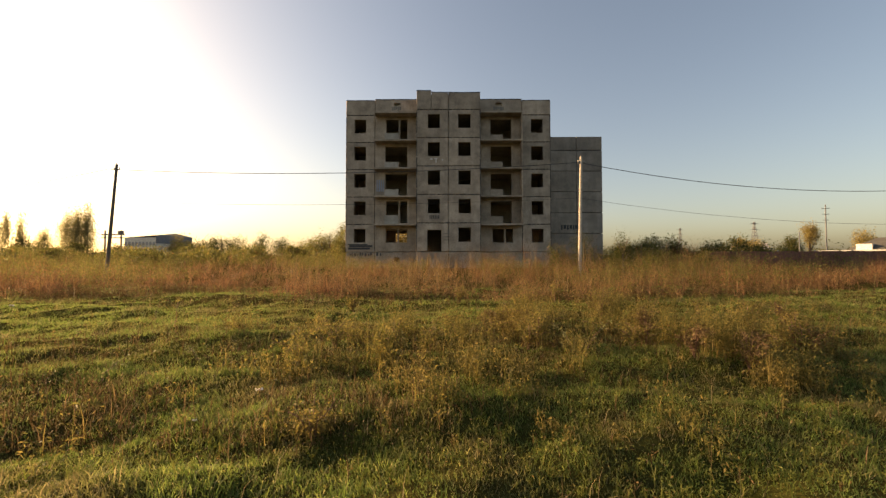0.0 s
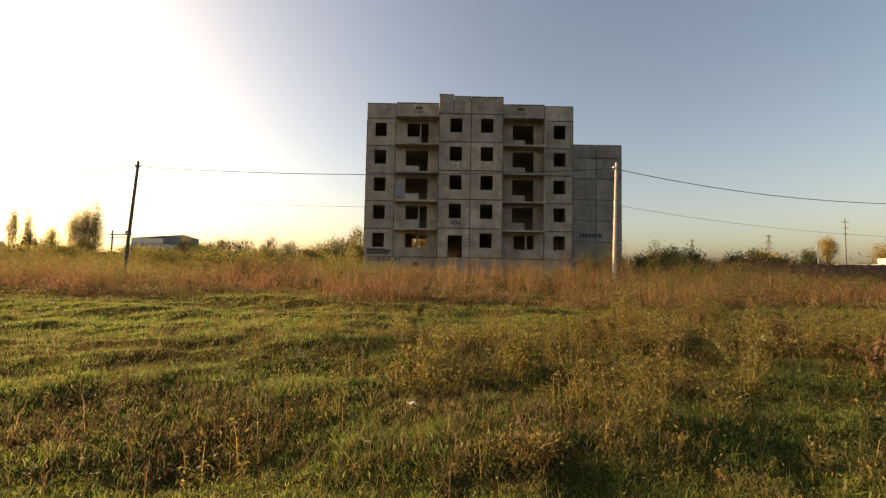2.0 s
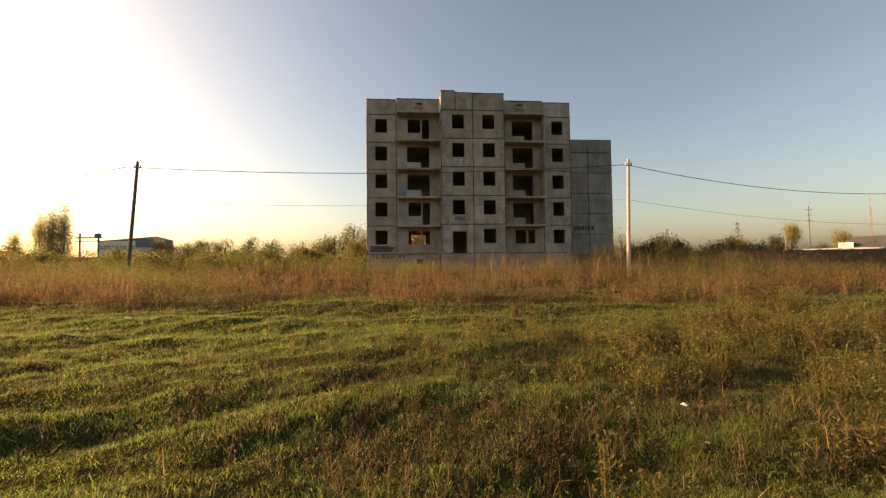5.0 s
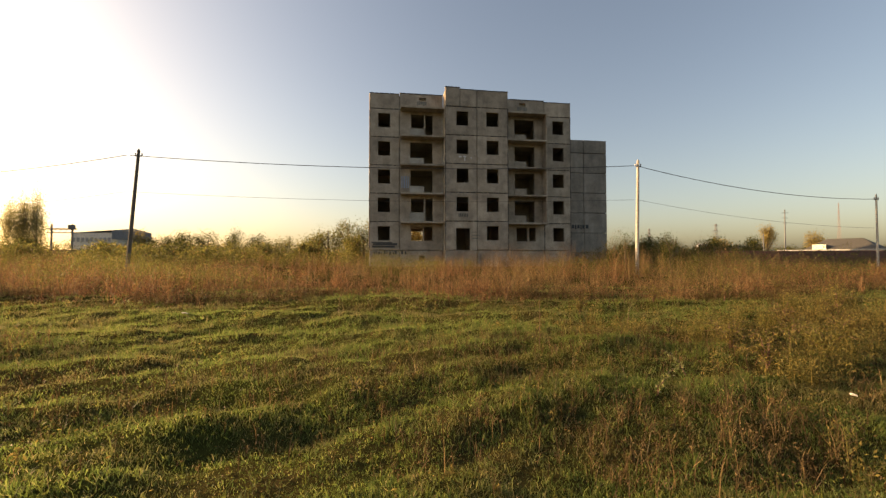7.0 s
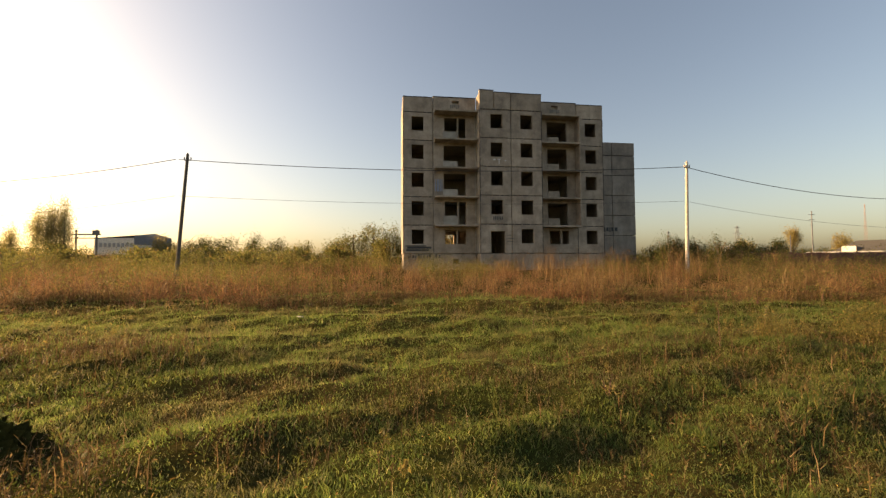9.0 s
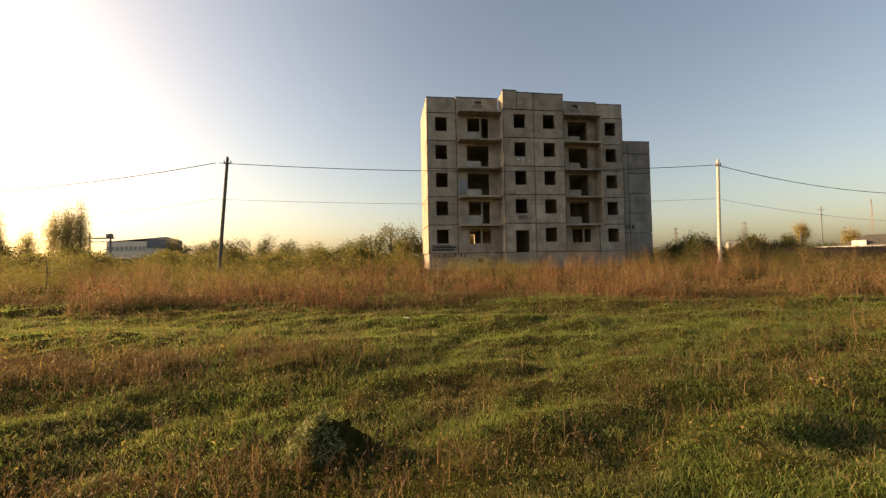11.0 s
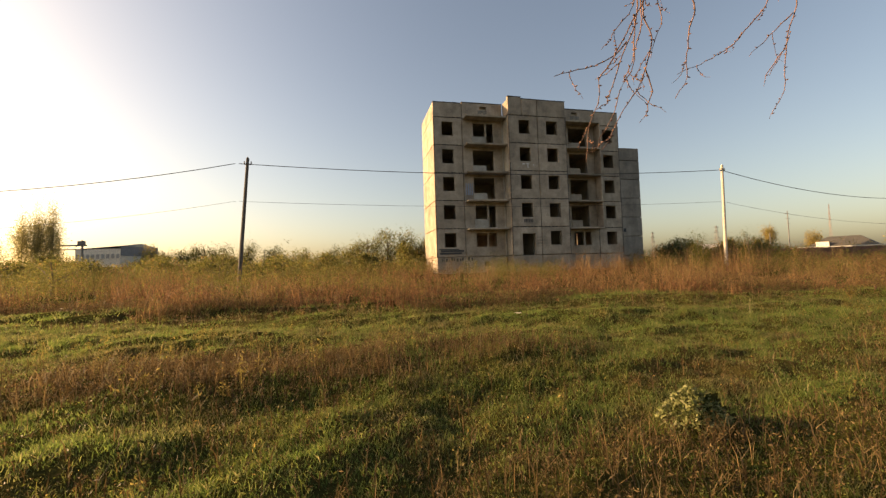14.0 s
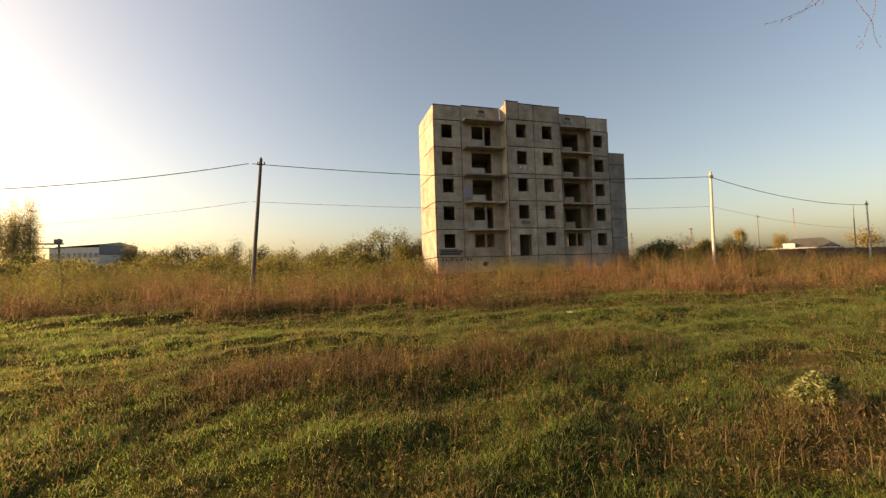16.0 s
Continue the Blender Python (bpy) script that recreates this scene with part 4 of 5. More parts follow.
GLASS_DARK = plain("dark_window_glass", (0.03, 0.035, 0.04), 0.15)


def prism(bm, a, b, c, d, z0, z1):
    """A block over the four corners a, b, c, d of the plan."""
    low, high = [bm.verts.new((*p, z0)) for p in (a, b, c, d)], [bm.verts.new((*p, z1)) for p in (a, b, c, d)]
    bm.faces.new(low[::-1]), bm.faces.new(high)
    for i in range(4):
        bm.faces.new((low[i], low[(i + 1) % 4], high[(i + 1) % 4], high[i]))
    return bm


def lerp2(a, b, t):
    return (a[0] + (b[0] - a[0]) * t, a[1] + (b[1] - a[1]) * t)


def warehouse():
    thing = tagged(new("warehouse"), "long pale warehouse with a slate-blue gable over a white wall", "warehouse")
    g1, g2, l1 = (-40.4, 30.6), (-38.7, 38.0), (-46.4, 31.0)
    l2 = (l1[0] + g2[0] - g1[0], l1[1] + g2[1] - g1[1])
    z = 2.0
    part("wall", prism(bmesh.new(), l1, g1, g2, l2, z, 6.15), WHITE_WALL, thing)
    out = lambda p, d: (p[0] + d, p[1])
    part("gable_cladding", prism(bmesh.new(), out(g1, 0.01), out(g1, 0.09), out(g2, 0.09), out(g2, 0.01), 5.1, 6.55), BLUE_WALL, thing)
    bm = bmesh.new()
    m0, m1 = lerp2(l1, l2, 0.5), lerp2(g1, g2, 0.5)
    v = [bm.verts.new(p) for p in ((*out(l1, -0.1), 6.16), (*out(g1, 0.15), 6.56), (*out(m1, 0.15), 7.1), (*out(m0, -0.1), 6.5), (*out(g2, 0.15), 6.56), (*out(l2, -0.1), 6.16))]
    bm.faces.new((v[0], v[1], v[2], v[3])), bm.faces.new((v[3], v[2], v[4], v[5]))
    bm.faces.new((v[1], v[4], v[2])), bm.faces.new((v[0], v[3], v[5])), bm.faces.new((v[0], v[5], v[4], v[1]))
    part("roof", bm, ROOF_GREY, thing)
    for i in range(9):
        p, q = lerp2(l1, g1, (i + 0.2) / 9), lerp2(l1, g1, (i + 0.75) / 9)
        part("window", prism(bmesh.new(), (p[0], p[1] - 0.06), (q[0], q[1] - 0.06), q, p, 4.7, 5.35), ROOF_GREY, thing)


warehouse()


def low_house():
    thing = tagged(new("house"), "low salmon-plastered house with a dark hipped roof", "house")
    a, b = (58.4, 10.0), (62.6, 1.2)
    n = (5.6, 2.7)
    c, d = (b[0] + n[0], b[1] + n[1]), (a[0] + n[0], a[1] + n[1])
    part("wall", prism(bmesh.new(), a, b, c, d, 0.9, 2.95), PINK_WALL, thing)
    part("eaves", prism(bmesh.new(), (a[0] - 0.4, a[1]), (b[0], b[1] - 0.4), (c[0] + 0.4, c[1]), (d[0], d[1] + 0.4), 2.95, 3.12), ROOF_GREY, thing)
    bm = bmesh.new()
    low = [bm.verts.new((*p, 3.12)) for p in (lerp2(a, b, 0.25), b, c, lerp2(d, c, 0.25))]
    m0, m1 = lerp2(lerp2(a, b, 0.45), lerp2(d, c, 0.45), 0.5), lerp2(lerp2(a, b, 0.8), lerp2(d, c, 0.8), 0.5)
    r0, r1 = bm.verts.new((*m0, 4.6)), bm.verts.new((*m1, 4.6))
    for q in ((low[0], low[1], r1, r0), (low[1], low[2], r1), (low[2], low[3], r0, r1), (low[3], low[0], r0)):
        bm.faces.new(q)
    part("roof", bm, ROOF_DARK, thing)
    p, q = lerp2(a, b, 0.36), lerp2(a, b, 0.50)
    part("dormer", prism(bmesh.new(), p, q, (q[0] + 1.2, q[1] + 0.9), (p[0] + 1.2, p[1] + 0.9), 3.13, 3.8), WHITE_WALL, thing)
    for t in (0.1, 0.3, 0.5, 0.7, 0.9):
        p, q = lerp2(a, b, t - 0.04), lerp2(a, b, t + 0.04)
        part("window", prism(bmesh.new(), (p[0] - 0.05, p[1] - 0.04), (q[0] - 0.05, q[1] - 0.04), q, p, 1.7, 2.5), GLASS_DARK, thing)


low_house()


def shed(x, y, w, h, label, turn=0.0, mat=WHITE_WALL):
    thing = tagged(new("house"), label, "house")
    z = float(ground_z(x, y))
    part("wall", boxed(-w / 2, -2, 0, w / 2, 2, h), mat, thing)
    bm = bmesh.new()
    e, r = [bm.verts.new(p) for p in ((-w / 2 - 0.3, -2.3, h), (w / 2 + 0.3, -2.3, h), (w / 2 + 0.3, 2.3, h), (-w / 2 - 0.3, 2.3, h))], [bm.verts.new(p) for p in ((-w / 2 - 0.3, 0, h + 1.1), (w / 2 + 0.3, 0, h + 1.1))]
    for q in ((e[0], e[1], r[1], r[0]), (e[2], e[3], r[0], r[1]), (e[1], e[2], r[1]), (e[3], e[0], r[0]), (e[3], e[2], e[1], e[0])):
        bm.faces.new(q)
    part("roof", bm, ROOF_GREY, thing)
    thing.matrix_basis = pose(x, y, z - 0.1, 0, 0, turn)


shed(-51.5, 11.5, 5.0, 1.7, "small white house with a grey roof behind the fence", 35)
shed(60.5, 24.0, 4.0, 1.8, "small ochre house with a grey roof among autumn trees", -30, PINK_WALL)


def fence(x0, y0, x1, y1, h, mat, label, board=0.5):
    thing = tagged(new("fence"), label, "fence")
    n = int(math.hypot(x1 - x0, y1 - y0) / board)
    a = math.degrees(math.atan2(y1 - y0, x1 - x0))
    bm = box(bmesh.new(), 0.01, -0.02, 0, board - 0.01, 0.02, h, 0.008)
    me = bpy.data.meshes.new("sheet")
    bm.to_mesh(me), bm.free()
    me.materials.append(mat)
    for i in range(n):
        x, y = x0 + (x1 - x0) * i / n, y0 + (y1 - y0) * i / n
        piece("sheet", me, thing, (x, y, float(ground_z(x, y)) - 0.03 + random.uniform(-0.015, 0.015)), (0, 0, a))
    post = bpy.data.meshes.new("post")
    bm = box(bmesh.new(), -0.05, 0.03, -0.2, 0.05, 0.13, h + 0.05, 0.01)
    bm.to_mesh(post), bm.free()
    post.materials.append(STEEL)
    for i in range(0, n + 1, 6):
        x, y = x0 + (x1 - x0) * i / n, y0 + (y1 - y0) * i / n
        piece("post", post, thing, (x, y, float(ground_z(x, y))), (0, 0, a))


fence(35.0, -4.5, 78.0, -8.0, 1.65, FENCE_BROWN, "dark red-brown sheet metal fence beyond the weeds")
fence(-62.0, 15.5, -21.0, 16.0, 1.45, FENCE_GREY, "dark weathered board fence behind the thicket")


def lattice_tower(x, y, top, w, label, mat, arms=3, name="pylon", category="pylon", bar=1.0):
    thing = tagged(new(name), label, category, "pylons" if name == "pylon" else "")
    z = float(ground_z(x, y))
    h = top - z
    half = lambda t: w * (1 - 0.85 * t) / 2
    corners = ((-1, -1), (1, -1), (1, 1), (-1, 1))
    for sx, sy in corners:
        part("leg", tube(bmesh.new(), [(x + sx * half(0), y + sy * half(0), z - 0.1), (x + sx * half(1), y + sy * half(1), top)], 0.03 * bar, 4), mat, thing)
    levels = [i / 9 for i in range(10)]
    for t0, t1 in zip(levels, levels[1:]):
        bm = bmesh.new()
        for (ax, ay), (bx, by) in zip(corners, corners[1:] + corners[:1]):
            tube(bm, [(x + ax * half(t0), y + ay * half(t0), z + h * t0), (x + bx * half(t1), y + by * half(t1), z + h * t1)], 0.016 * bar, 3)
            tube(bm, [(x + bx * half(t0), y + by * half(t0), z + h * t0), (x + ax * half(t1), y + ay * half(t1), z + h * t1)], 0.016 * bar, 3)
        part("brace", bm, mat, thing)
    for i in range(arms):
        t = 0.62 + 0.16 * i
        part("crossarm", tube(bmesh.new(), [(x - w * (1.1 - 0.2 * i), y, z + h * t), (x, y, z + h * (t + 0.03)), (x + w * (1.1 - 0.2 * i), y, z + h * t)], [0.015, 0.05, 0.015], 4), mat, thing)
    return thing


lattice_tower(62.6, 25.5, 8.3, 1.1, "grey lattice power pylon far beyond the fence", STEEL)
lattice_tower(55.4, 34.0, 8.0, 0.9, "grey lattice power pylon far beyond the fence", STEEL)
lattice_tower(36.0, 44.0, 10.0, 0.9, "slim grey lattice power pylon far behind the block", STEEL)
lattice_tower(72.0, 12.7, 10.5, 0.44, "slim red-painted lattice radio mast beyond the house", RED_STEEL, 0, "radio_mast", "mast", 0.36)


def far_pole(x, y, top, arms, label):
    thing = tagged(new("utility_pole"), label, "power pole")
    z = float(ground_z(x, y))
    part("shaft", tube(bmesh.new(), [(x, y, z - 0.2), (x, y, top)], [0.09, 0.06], 7), STEEL, thing)
    for i in range(arms):
        part("crossarm", boxed(x - 0.55 + 0.1 * i, y - 0.03, top - 0.5 - 0.75 * i, x + 0.55 - 0.1 * i, y + 0.03, top - 0.445 - 0.75 * i), STEEL, thing)


far_pole(60.1, 10.6, 9.0, 3, "dark utility pole with three crossarms beyond the fence")
far_pole(57.5, 11.5, 5.6, 0, "plain grey lamp pole beyond the fence")
far_pole(61.5, -1.2, 8.6, 0, "plain tall grey pole beyond the house")
far_pole(-26.5, 41.0, 6.4, 0, "plain thin pole above the distant bushes")
far_pole(-22.5, 41.0, 6.2, 0, "plain thin pole above the distant bushes")


def gantry():
    thing = tagged(new("steel_gantry"), "rusty steel gantry frame beside the warehouse", "gantry")
    for x in (-44.9, -42.2):
        part("leg", boxed(x - 0.09, 25.1, 1.8, x + 0.09, 25.3, 7.0, bevel=0.01), STEEL, thing)
    part("beam", boxed(-45.5, 25.08, 6.2, -41.7, 25.32, 6.4, bevel=0.01), STEEL, thing)
    part("beam", boxed(-45.5, 25.08, 5.7, -41.7, 25.32, 5.82, bevel=0.01), STEEL, thing)
    part("trolley", boxed(-42.7, 25.0, 6.41, -41.9, 25.4, 6.9, bevel=0.03), STEEL, thing)
    for i in range(5):
        part("brace", tube(bmesh.new(), [(-45.5 + i * 0.75, 25.2, 5.82), (-45.1 + i * 0.75, 25.2, 6.2)], 0.03, 4), STEEL, thing)


gantry()

# ---- small things in the meadow ----
def leafy_shrub(x, y, h, r, mat, label, n=900, leaf=0.022, seed=5, category="shrub"):
    rng = np.random.RandomState(seed)
    z = float(ground_z(x, y))
    thing = tagged(new("shrub"), label, category)
    bm = bmesh.new()
    for i in range(12 if r > 0.2 else 2):
        a = rng.uniform(0, 6.28)
        q = (x + math.cos(a) * r * 0.8, y + math.sin(a) * r * 0.8, z + h * rng.uniform(0.5, 0.95))
        tube(bm, [(x, y, z - 0.05), ((x + q[0]) / 2, (y + q[1]) / 2, z + h * 0.55), q], [0.006, 0.005, 0.003], 4)
    part("stems", bm, TWIG, thing)
    p = crown_points(n, (x, y, z + h * 0.42), (r, r, h * 0.52), rng, 40, 0.25)
    p[:, 2] = np.maximum(p[:, 2], z + 0.02)
    v, f = flecks(p, leaf, rng)
    ob = new("leaves", mesh_tris("leaves", v, f, mat))
    ob.parent = thing


leafy_shrub(10.4, -35.9, 0.40, 0.3, WEED, "low yellow-green weed clump in the grass", 700, 0.026, 8)


def weed_clump(x, y, h, r, mat, label, seed):
    """A wild clump: thin stems arching out from one root, set with small leaves."""
    rng = np.random.RandomState(seed)
    z = float(ground_z(x, y))
    thing = tagged(new("weed_clump"), label, "weed", "weed clumps")
    points = []
    for _ in range(16):
        a, far, top = rng.uniform(0, 6.28), r * rng.uniform(0.25, 1.1), h * rng.uniform(0.55, 1.1)
        way = [Vector((x + math.cos(a) * far * t ** 1.5, y + math.sin(a) * far * t ** 1.5, z - 0.03 + top * math.sin(t * 1.9) / 0.95)) for t in (0, 0.25, 0.5, 0.75, 1)]
        part("stem", tube(bmesh.new(), way, [0.006, 0.005, 0.004, 0.003, 0.002], 4), TWIG, thing)
        for t in rng.uniform(0.8, 4, 42):
            k = min(int(t), 3)
            points.append(np.array(way[k].lerp(way[k + 1], t - k)) + rng.normal(0, 0.03, 3))
    ob = new("leaves", mesh_tris("leaves", *flecks(np.array(points), 0.026, rng), mat))
    ob.parent = thing


rng = np.random.RandomState(77)
LOOKS = ((WEED, "branchy yellow-green weed clump standing in the meadow"), (OLIVE, "branchy olive-green weed clump standing in the meadow"), (RUST_WEED, "branchy rust-brown dying weed clump in the meadow"))
spots = [(9.0, -28.2), (12.2, -27.0), (15.5, -26.3), (18.5, -25.6), (9.7, -32.6), (10.6, -31.4), (9.4, -33.6)]
while len(spots) < 42:
    x, y = rng.uniform(10.5, 20.0), rng.uniform(-34.3, -28.9)
    if weed_patch(x, y) > rng.uniform(0.25, 0.9):
        spots.append((x, y))
for i, (x, y) in enumerate(spots):
    mat, label = LOOKS[0 if i < 7 else (0, 1, 0, 2, 1)[i % 5]]
    weed_clump(x, y, rng.uniform(0.35, 0.72), rng.uniform(0.28, 0.5), mat, label, 200 + i)


def earth_mound(x, y, r, h):
    """A crumbly heap of earth; pale leaves and grass mark its sunlit side, bare dark soil its shaded one."""
    rng = np.random.RandomState(15)
    z = float(ground_z(x, y))
    thing = tagged(new("earth_mound"), "heap of dark crumbly earth overgrown with grey-green leaves", "mound")
    rings, turns = 12, 30
    verts, faces = [(x, y, z + h)], []
    for i in range(1, rings + 1):
        s = i / rings
        for k in range(turns):
            a = 2 * math.pi * k / turns
            far = r * s * (1 + 0.35 * max(0, math.cos(a)) + 0.1 * math.sin(3 * a + 1))
            lump = 0.045 * rng.normal() * math.sin(s * math.pi)
            verts.append((x + far * math.cos(a) + lump, y + far * 0.85 * math.sin(a), z - 0.08 * s + h * (math.cos(s * math.pi) * 0.5 + 0.5) ** 0.8 + lump))
    for k in range(turns):
        faces.append((0, 1 + k, 1 + (k + 1) % turns))
        for i in range(rings - 1):
            p, q = 1 + i * turns + k, 1 + i * turns + (k + 1) % turns
            faces.append((p, p + turns, q + turns, q))
    ob = new("soil", mesh_of("soil", verts, faces, EARTH))
    ob.parent = thing
    # pale leaves kept to the sunlit side, so the shaded side stays dark
    a, s = rng.uniform(0.5 * math.pi, 1.75 * math.pi, 1500), np.sqrt(rng.uniform(0, 0.7, 1500))
    top = z + h * (np.cos(s * np.pi) * 0.5 + 0.5) ** 0.8
    p = np.stack([x + r * s * np.cos(a), y + 0.85 * r * s * np.sin(a), top + rng.uniform(-0.02, 0.07, 1500) + 0.05 * np.sin(5 * a) * s], 1)
    ob = new("leaves", mesh_tris("leaves", *flecks(p, 0.027, rng), SILVER))
    ob.parent = thing
    a, s = rng.uniform(0, 2 * math.pi, 1500), np.sqrt(rng.uniform(0, 0.9, 1500))
    keep = rng.uniform(0, 1, 1500) < np.where(np.cos(a) > 0.2, 0.25, 0.8)
    a, s = a[keep], s[keep]
    top = z - 0.09 * s + h * (np.cos(s * np.pi) * 0.5 + 0.5) ** 0.8
    v, f = spears(x + r * s * np.cos(a), y + 0.85 * r * s * np.sin(a), top, rng.uniform(0.03, 0.10, len(a)), 0.008 * np.ones(len(a)), rng.uniform(0.3, 1.3, len(a)), rng)
    ob = new("grass_tufts", mesh_tris("grass_tufts", v, f, GRASS))
    ob.parent = thing


earth_mound(-3.15, -34.35, 0.42, 0.33)


def leafy_stalk(x, y, h, lean, seed, mat=SILVER):
    """A single tall weed stalk, bent over, with leaves all along it."""
    rng = np.random.RandomState(seed)
    z = float(ground_z(x, y))
    thing = tagged(new("weed_stalk"), "tall pale-green weed stalk with small leaves in the grass", "weed", "weed stalks")
    pts = [Vector((x + lean * h * t ** 1.6 + 0.01 * rng.normal(), y + 0.12 * h * t * rng.uniform(0.5, 1), z - 0.03 + h * t * (1 - 0.28 * abs(lean) * t))) for t in np.linspace(0, 1, 10)]
    part("stem", tube(bmesh.new(), pts, [0.008 * (1 - 0.07 * i) for i in range(10)], 5), TWIG, thing)
    k = rng.uniform(1.5, 9, 70)
    p = np.array([pts[int(i)].lerp(pts[min(9, int(i) + 1)], i % 1) for i in k]) + rng.normal(0, 0.022, (70, 3))
    v, f = flecks(p, 0.024, rng)
    ob = new("leaves", mesh_tris("leaves", v, f, mat))
    ob.parent = thing


for i, (x, y, h, lean) in enumerate(((13.9, -33.4, 0.7, -0.55), (14.05, -33.4, 0.75, 0.6), (6.28, -32.0, 0.9, 0.05), (9.4, -29.9, 0.7, 0.3), (15.9, -31.0, 0.7, 0.5), (12.0, -31.6, 0.6, -0.4),
                                     (6.9, -34.4, 0.45, 0.7), (7.9, -33.7, 0.5, -0.6), (17.6, -28.7, 0.8, 0.3), (3.8, -29.2, 0.55, 0.2), (-8.5, -30.5, 0.5, 0.4), (2.0, -27.0, 0.7, 0.1))):
    leafy_stalk(x, y, h, lean, 120 + i, WEED if i % 3 == 2 else SILVER)
leafy_shrub(3.05, -33.85, 0.30, 0.12, YELLOW_LEAF, "small yellow-leaved sprig in the grass", 60, 0.025, 7)


def litter(x, y, s, seed, label):
    rng = random.Random(seed)
    bm = bmesh.new()
    bmesh.ops.create_grid(bm, x_segments=5, y_segments=4, size=s)
    for v in bm.verts:
        v.co.z = rng.uniform(0, s * 0.7)
        v.co.x *= 1.4
    ret = bmesh.ops.extrude_face_region(bm, geom=bm.faces[:])
    for v in ret["geom"]:
        if isinstance(v, bmesh.types.BMVert):
            v.co.z += 0.004
    me = bpy.data.meshes.new("litter")
    bm.to_mesh(me), bm.free()
    me.materials.append(WHITE_WALL)
    ob = tagged(new("litter", me), label, "litter")
    ob.matrix_basis = pose(x, y, float(ground_z(x, y)) + 0.05, 8, 5, rng.uniform(0, 180))


litter(9.33, -34.8, 0.032, 1, "crumpled white scrap of paper in the grass")
litter(9.0, -35.6, 0.018, 2, "small white scrap of paper in the grass")
litter(-2.0, -27.5, 0.06, 3, "crumpled white bag lying in the grass")


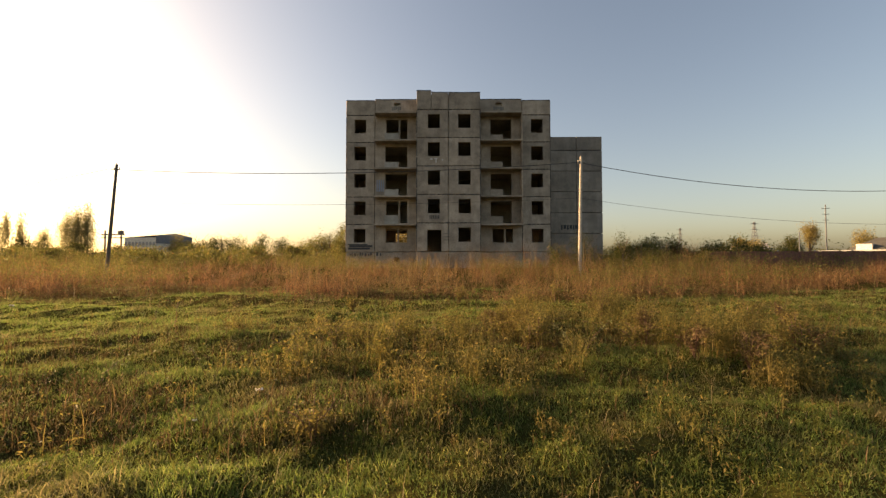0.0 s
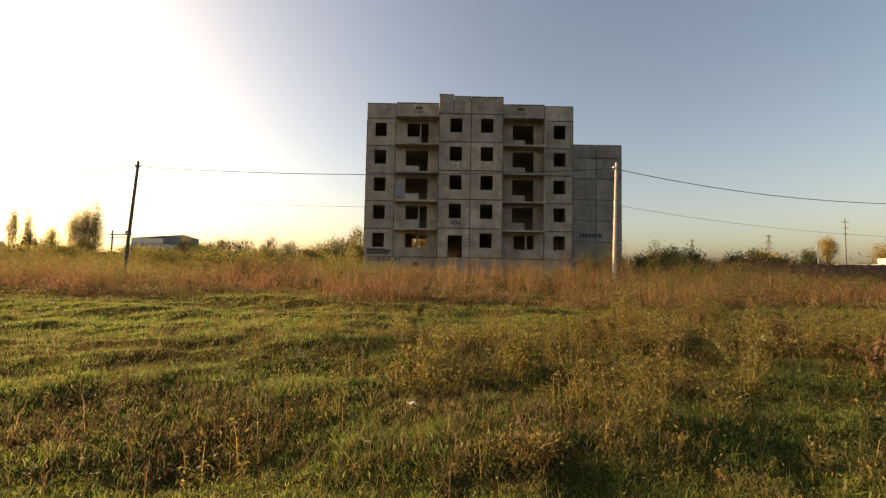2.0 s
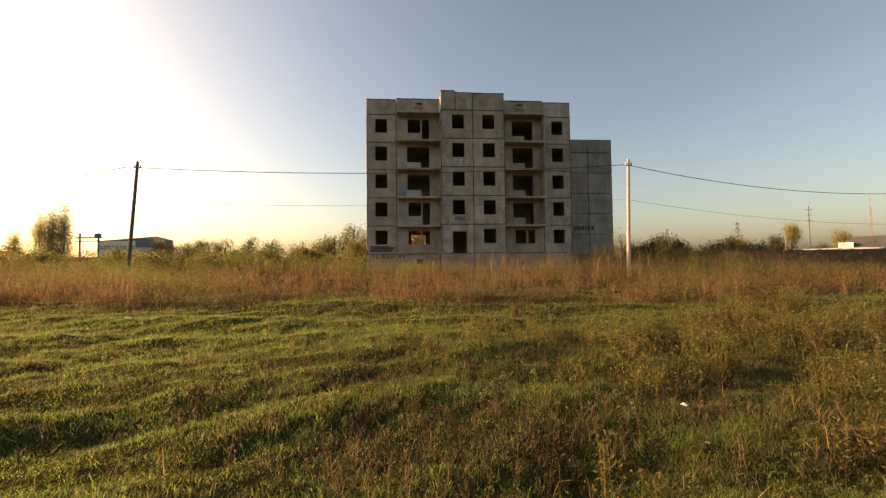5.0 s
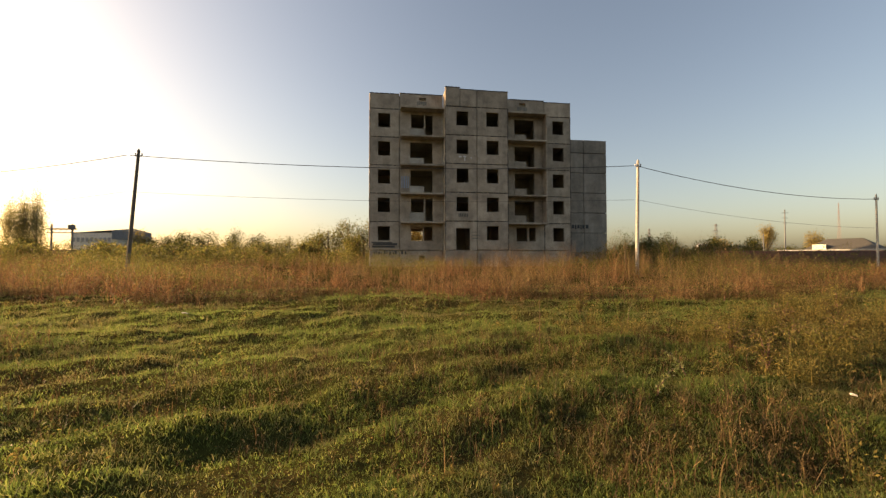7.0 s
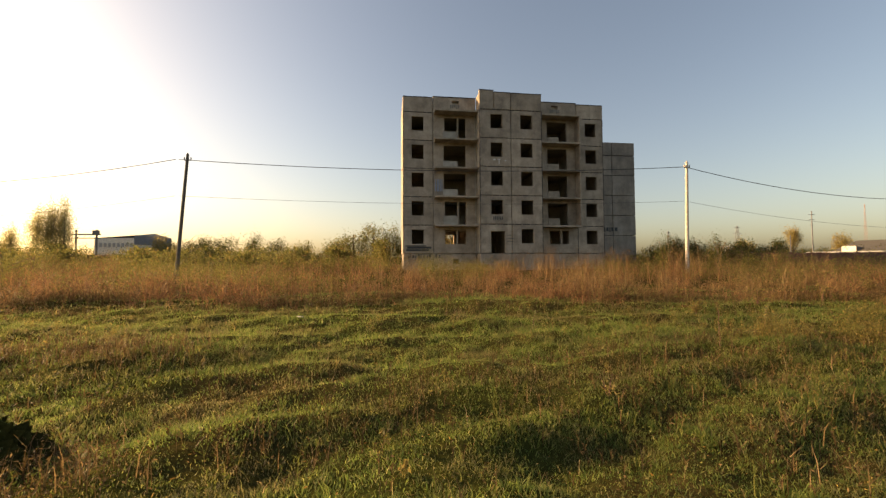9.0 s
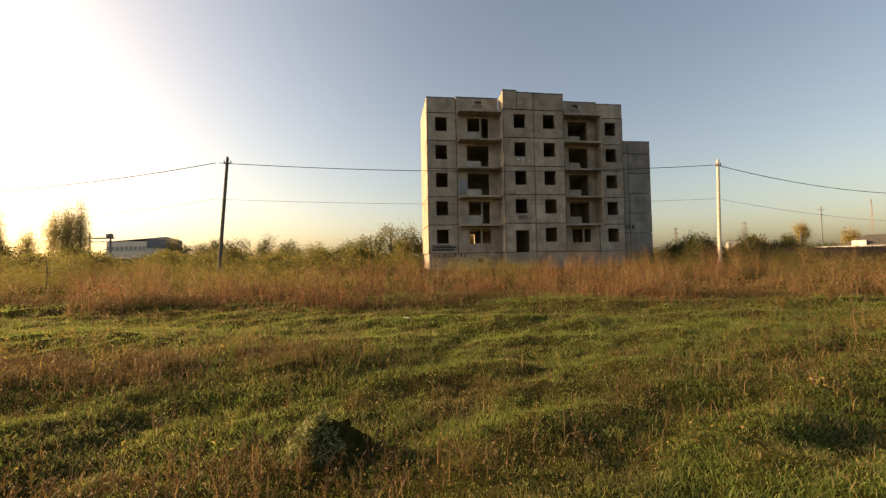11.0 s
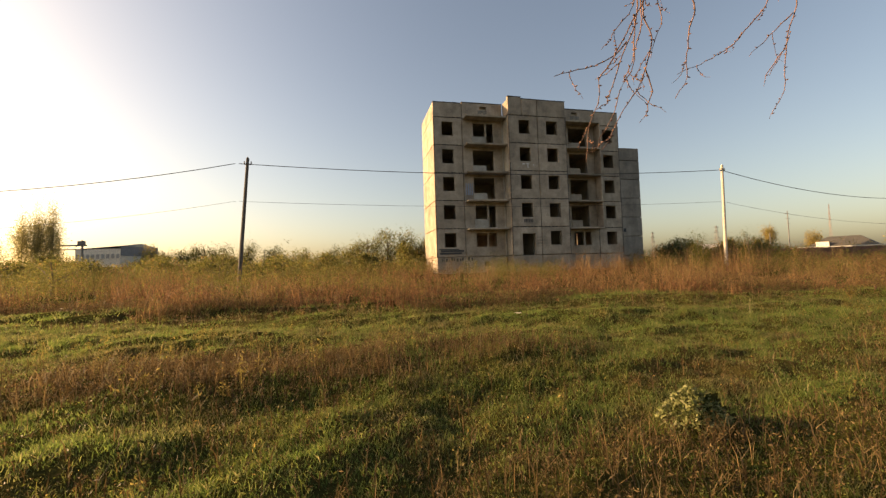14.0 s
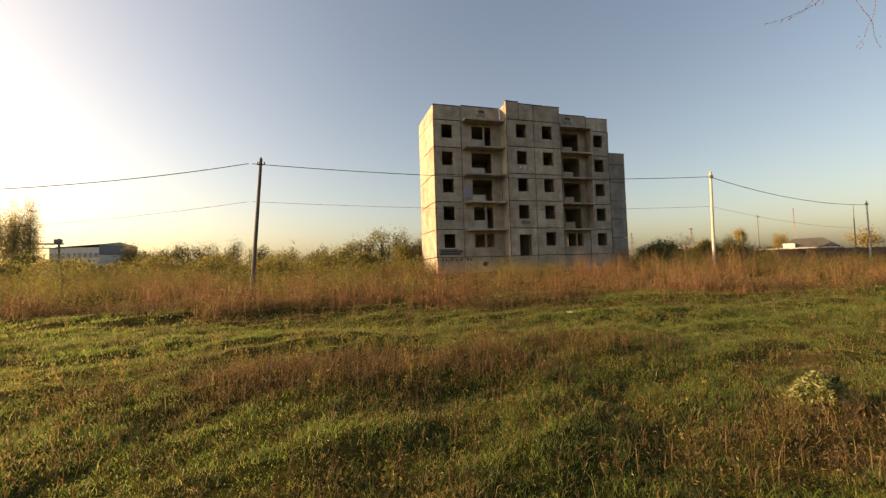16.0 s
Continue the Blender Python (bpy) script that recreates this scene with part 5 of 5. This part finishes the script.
def overhanging_tree():
    """A bare tree beside the path; only its hanging twigs come into view."""
    rng = random.Random(9)
    thing = tagged(new("willow_tree"), "bare tree with thin drooping budded twigs over the path", "tree")
    z = float(ground_z(-6.0, -43.2))
    part("trunk", tube(bmesh.new(), [(-6.0, -43.2, z - 0.3), (-6.05, -43.1, 1.6), (-5.9, -42.8, 3.4), (-5.9, -42.2, 4.6)], [0.2, 0.16, 0.12, 0.06], 9), BARK, thing)
    tips = ((-5.61, -36.88, 2.67), (-4.97, -36.77, 2.94), (-5.6, -36.13, 3.66))
    limbs = []
    for tip in tips:
        limbs.append(part("limb", tube(bmesh.new(), [(-5.95, -42.9, 3.0), ((tip[0] - 5.9) / 2, -40.6, 3.95), (tip[0] + 0.05, tip[1] - 0.7, max(3.3, tip[2] + 0.3)), tip], [0.06, 0.04, 0.018, 0.006], 7), BARK, thing))

    def twig(way, r, depth=0):
        """A thin budded stem along the bent way, with short side shoots."""
        way = [Vector(q) for q in way]
        limb = min(limbs, key=lambda o: abs(o.data.vertices[-1].co.x - way[0].x))
        ph, pts = rng.uniform(0, 6.28), []
        n = max(6, int(sum((q - p).length for p, q in zip(way, way[1:])) / 0.022))
        for i in range(n + 1):
            t = i / n * (len(way) - 1)
            k = min(int(t), len(way) - 2)
            a, b, u = way[k], way[k + 1], t - k
            m0 = (b - way[k - 1]) / 2 if k else b - a
            m1 = (way[k + 2] - a) / 2 if k + 2 < len(way) else b - a
            q = a * (2 * u ** 3 - 3 * u ** 2 + 1) + m0 * (u ** 3 - 2 * u ** 2 + u) + b * (3 * u ** 2 - 2 * u ** 3) + m1 * (u ** 3 - u ** 2)
            pts.append(q + Vector((0.004 * math.sin(ph + t * 9) + rng.uniform(-0.002, 0.002), 0.01 * math.cos(ph + t * 5), rng.uniform(-0.002, 0.002))))
        bm = tube(bmesh.new(), pts, [r * (1 - 0.65 * i / n) for i in range(n + 1)], 5)
        for i in range(1, n):
            if rng.random() < 0.75:
                a = Vector((rng.uniform(-1, 1), rng.uniform(-1, 1), rng.uniform(-0.3, 0.6))).normalized()
                c = pts[i] + a * r * 0.8
                tube(bm, [c - a * 0.002, c + a * 0.0015, c + a * 0.006], [0.001, 0.0022, 0.0005], 4)
        part("twig", bm, TWIG, limb)
        if depth < 1:
            for i in range(2, n - 1):
                if rng.random() < 0.07:
                    size, side = rng.uniform(0.03, 0.11), rng.choice((-1, 1)) * rng.uniform(0.2, 0.8)
                    twig((pts[i], pts[i] + Vector((side * size, rng.uniform(-0.3, 0.3) * size, -rng.uniform(0.5, 1.0) * size))), r * 0.5, depth + 1)

    # hanging stems, from the limb down to the tip
    for way in (
        ((-5.61, -36.88, 2.67), (-5.63, -36.86, 2.39), (-5.72, -36.84, 2.19), (-5.86, -36.81, 2.14)),
        ((-5.69, -36.84, 2.22), (-5.76, -36.83, 2.11), (-5.79, -36.81, 1.93)),
        ((-5.66, -36.85, 2.3), (-5.7, -36.86, 2.12), (-5.77, -36.82, 1.96)),
        ((-5.61, -36.88, 2.67), (-5.63, -36.86, 2.34), (-5.64, -36.85, 2.15), (-5.76, -36.82, 1.95)),
        ((-5.64, -36.85, 2.16), (-5.63, -36.85, 2.07), (-5.66, -36.84, 2.02)),
        ((-5.6, -36.88, 2.66), (-5.53, -36.88, 2.36), (-5.53, -36.88, 2.22), (-5.56, -36.86, 2.08)),
        ((-5.62, -36.87, 2.54), (-5.6, -36.87, 2.34), (-5.63, -36.86, 2.18)),
        ((-5.62, -36.87, 2.51), (-5.68, -36.85, 2.3), (-5.75, -36.83, 2.2)),
        ((-5.59, -36.8, 2.76), (-5.6, -36.79, 2.4), (-5.68, -36.78, 2.14), (-5.72, -36.77, 2.08)),
        ((-5.59, -36.82, 2.73), (-5.56, -36.78, 2.45), (-5.6, -36.76, 2.24), (-5.64, -36.77, 2.14)),
        ((-4.97, -36.77, 2.94), (-5.06, -36.73, 2.53), (-5.18, -36.7, 2.35), (-5.35, -36.66, 2.26)),
        ((-4.97, -36.77, 2.94), (-4.99, -36.75, 2.54), (-5.01, -36.73, 2.3), (-5.07, -36.72, 2.11)),
        ((-5.0, -36.74, 2.44), (-5.13, -36.71, 2.31)),
        ((-5.02, -36.73, 2.33), (-5.1, -36.71, 2.21)),
        ((-5.01, -36.74, 2.38), (-5.06, -36.72, 2.25)),
    ):
        twig(way, 0.0025 if len(way) > 3 else 0.0019)
    # more twigs of the same tree, further along
    for a, b in (((-5.70, -36.13, 3.63), (-6.31, -36.08, 3.24)), ((-5.87, -36.13, 3.54), (-6.10, -36.08, 3.30)), ((-5.59, -36.13, 3.64), (-5.18, -36.08, 3.25)), ((-5.32, -36.13, 3.63), (-5.48, -36.08, 3.20))):
        twig((a, ((a[0] * 0.6 + b[0] * 0.4), a[1], a[2] * 0.4 + b[2] * 0.6), b), 0.0018, 0)
    p = np.array([[-5.35, -36.11, 3.40], [-5.20, -36.08, 3.33], [-5.44, -36.09, 3.29]])
    for q in p:
        v, f = flecks(q[None], 0.022, np.random.RandomState(3))
        ob = new("leaf", mesh_tris("leaf", v, f, YELLOW_LEAF))
        ob.parent = thing


overhanging_tree()
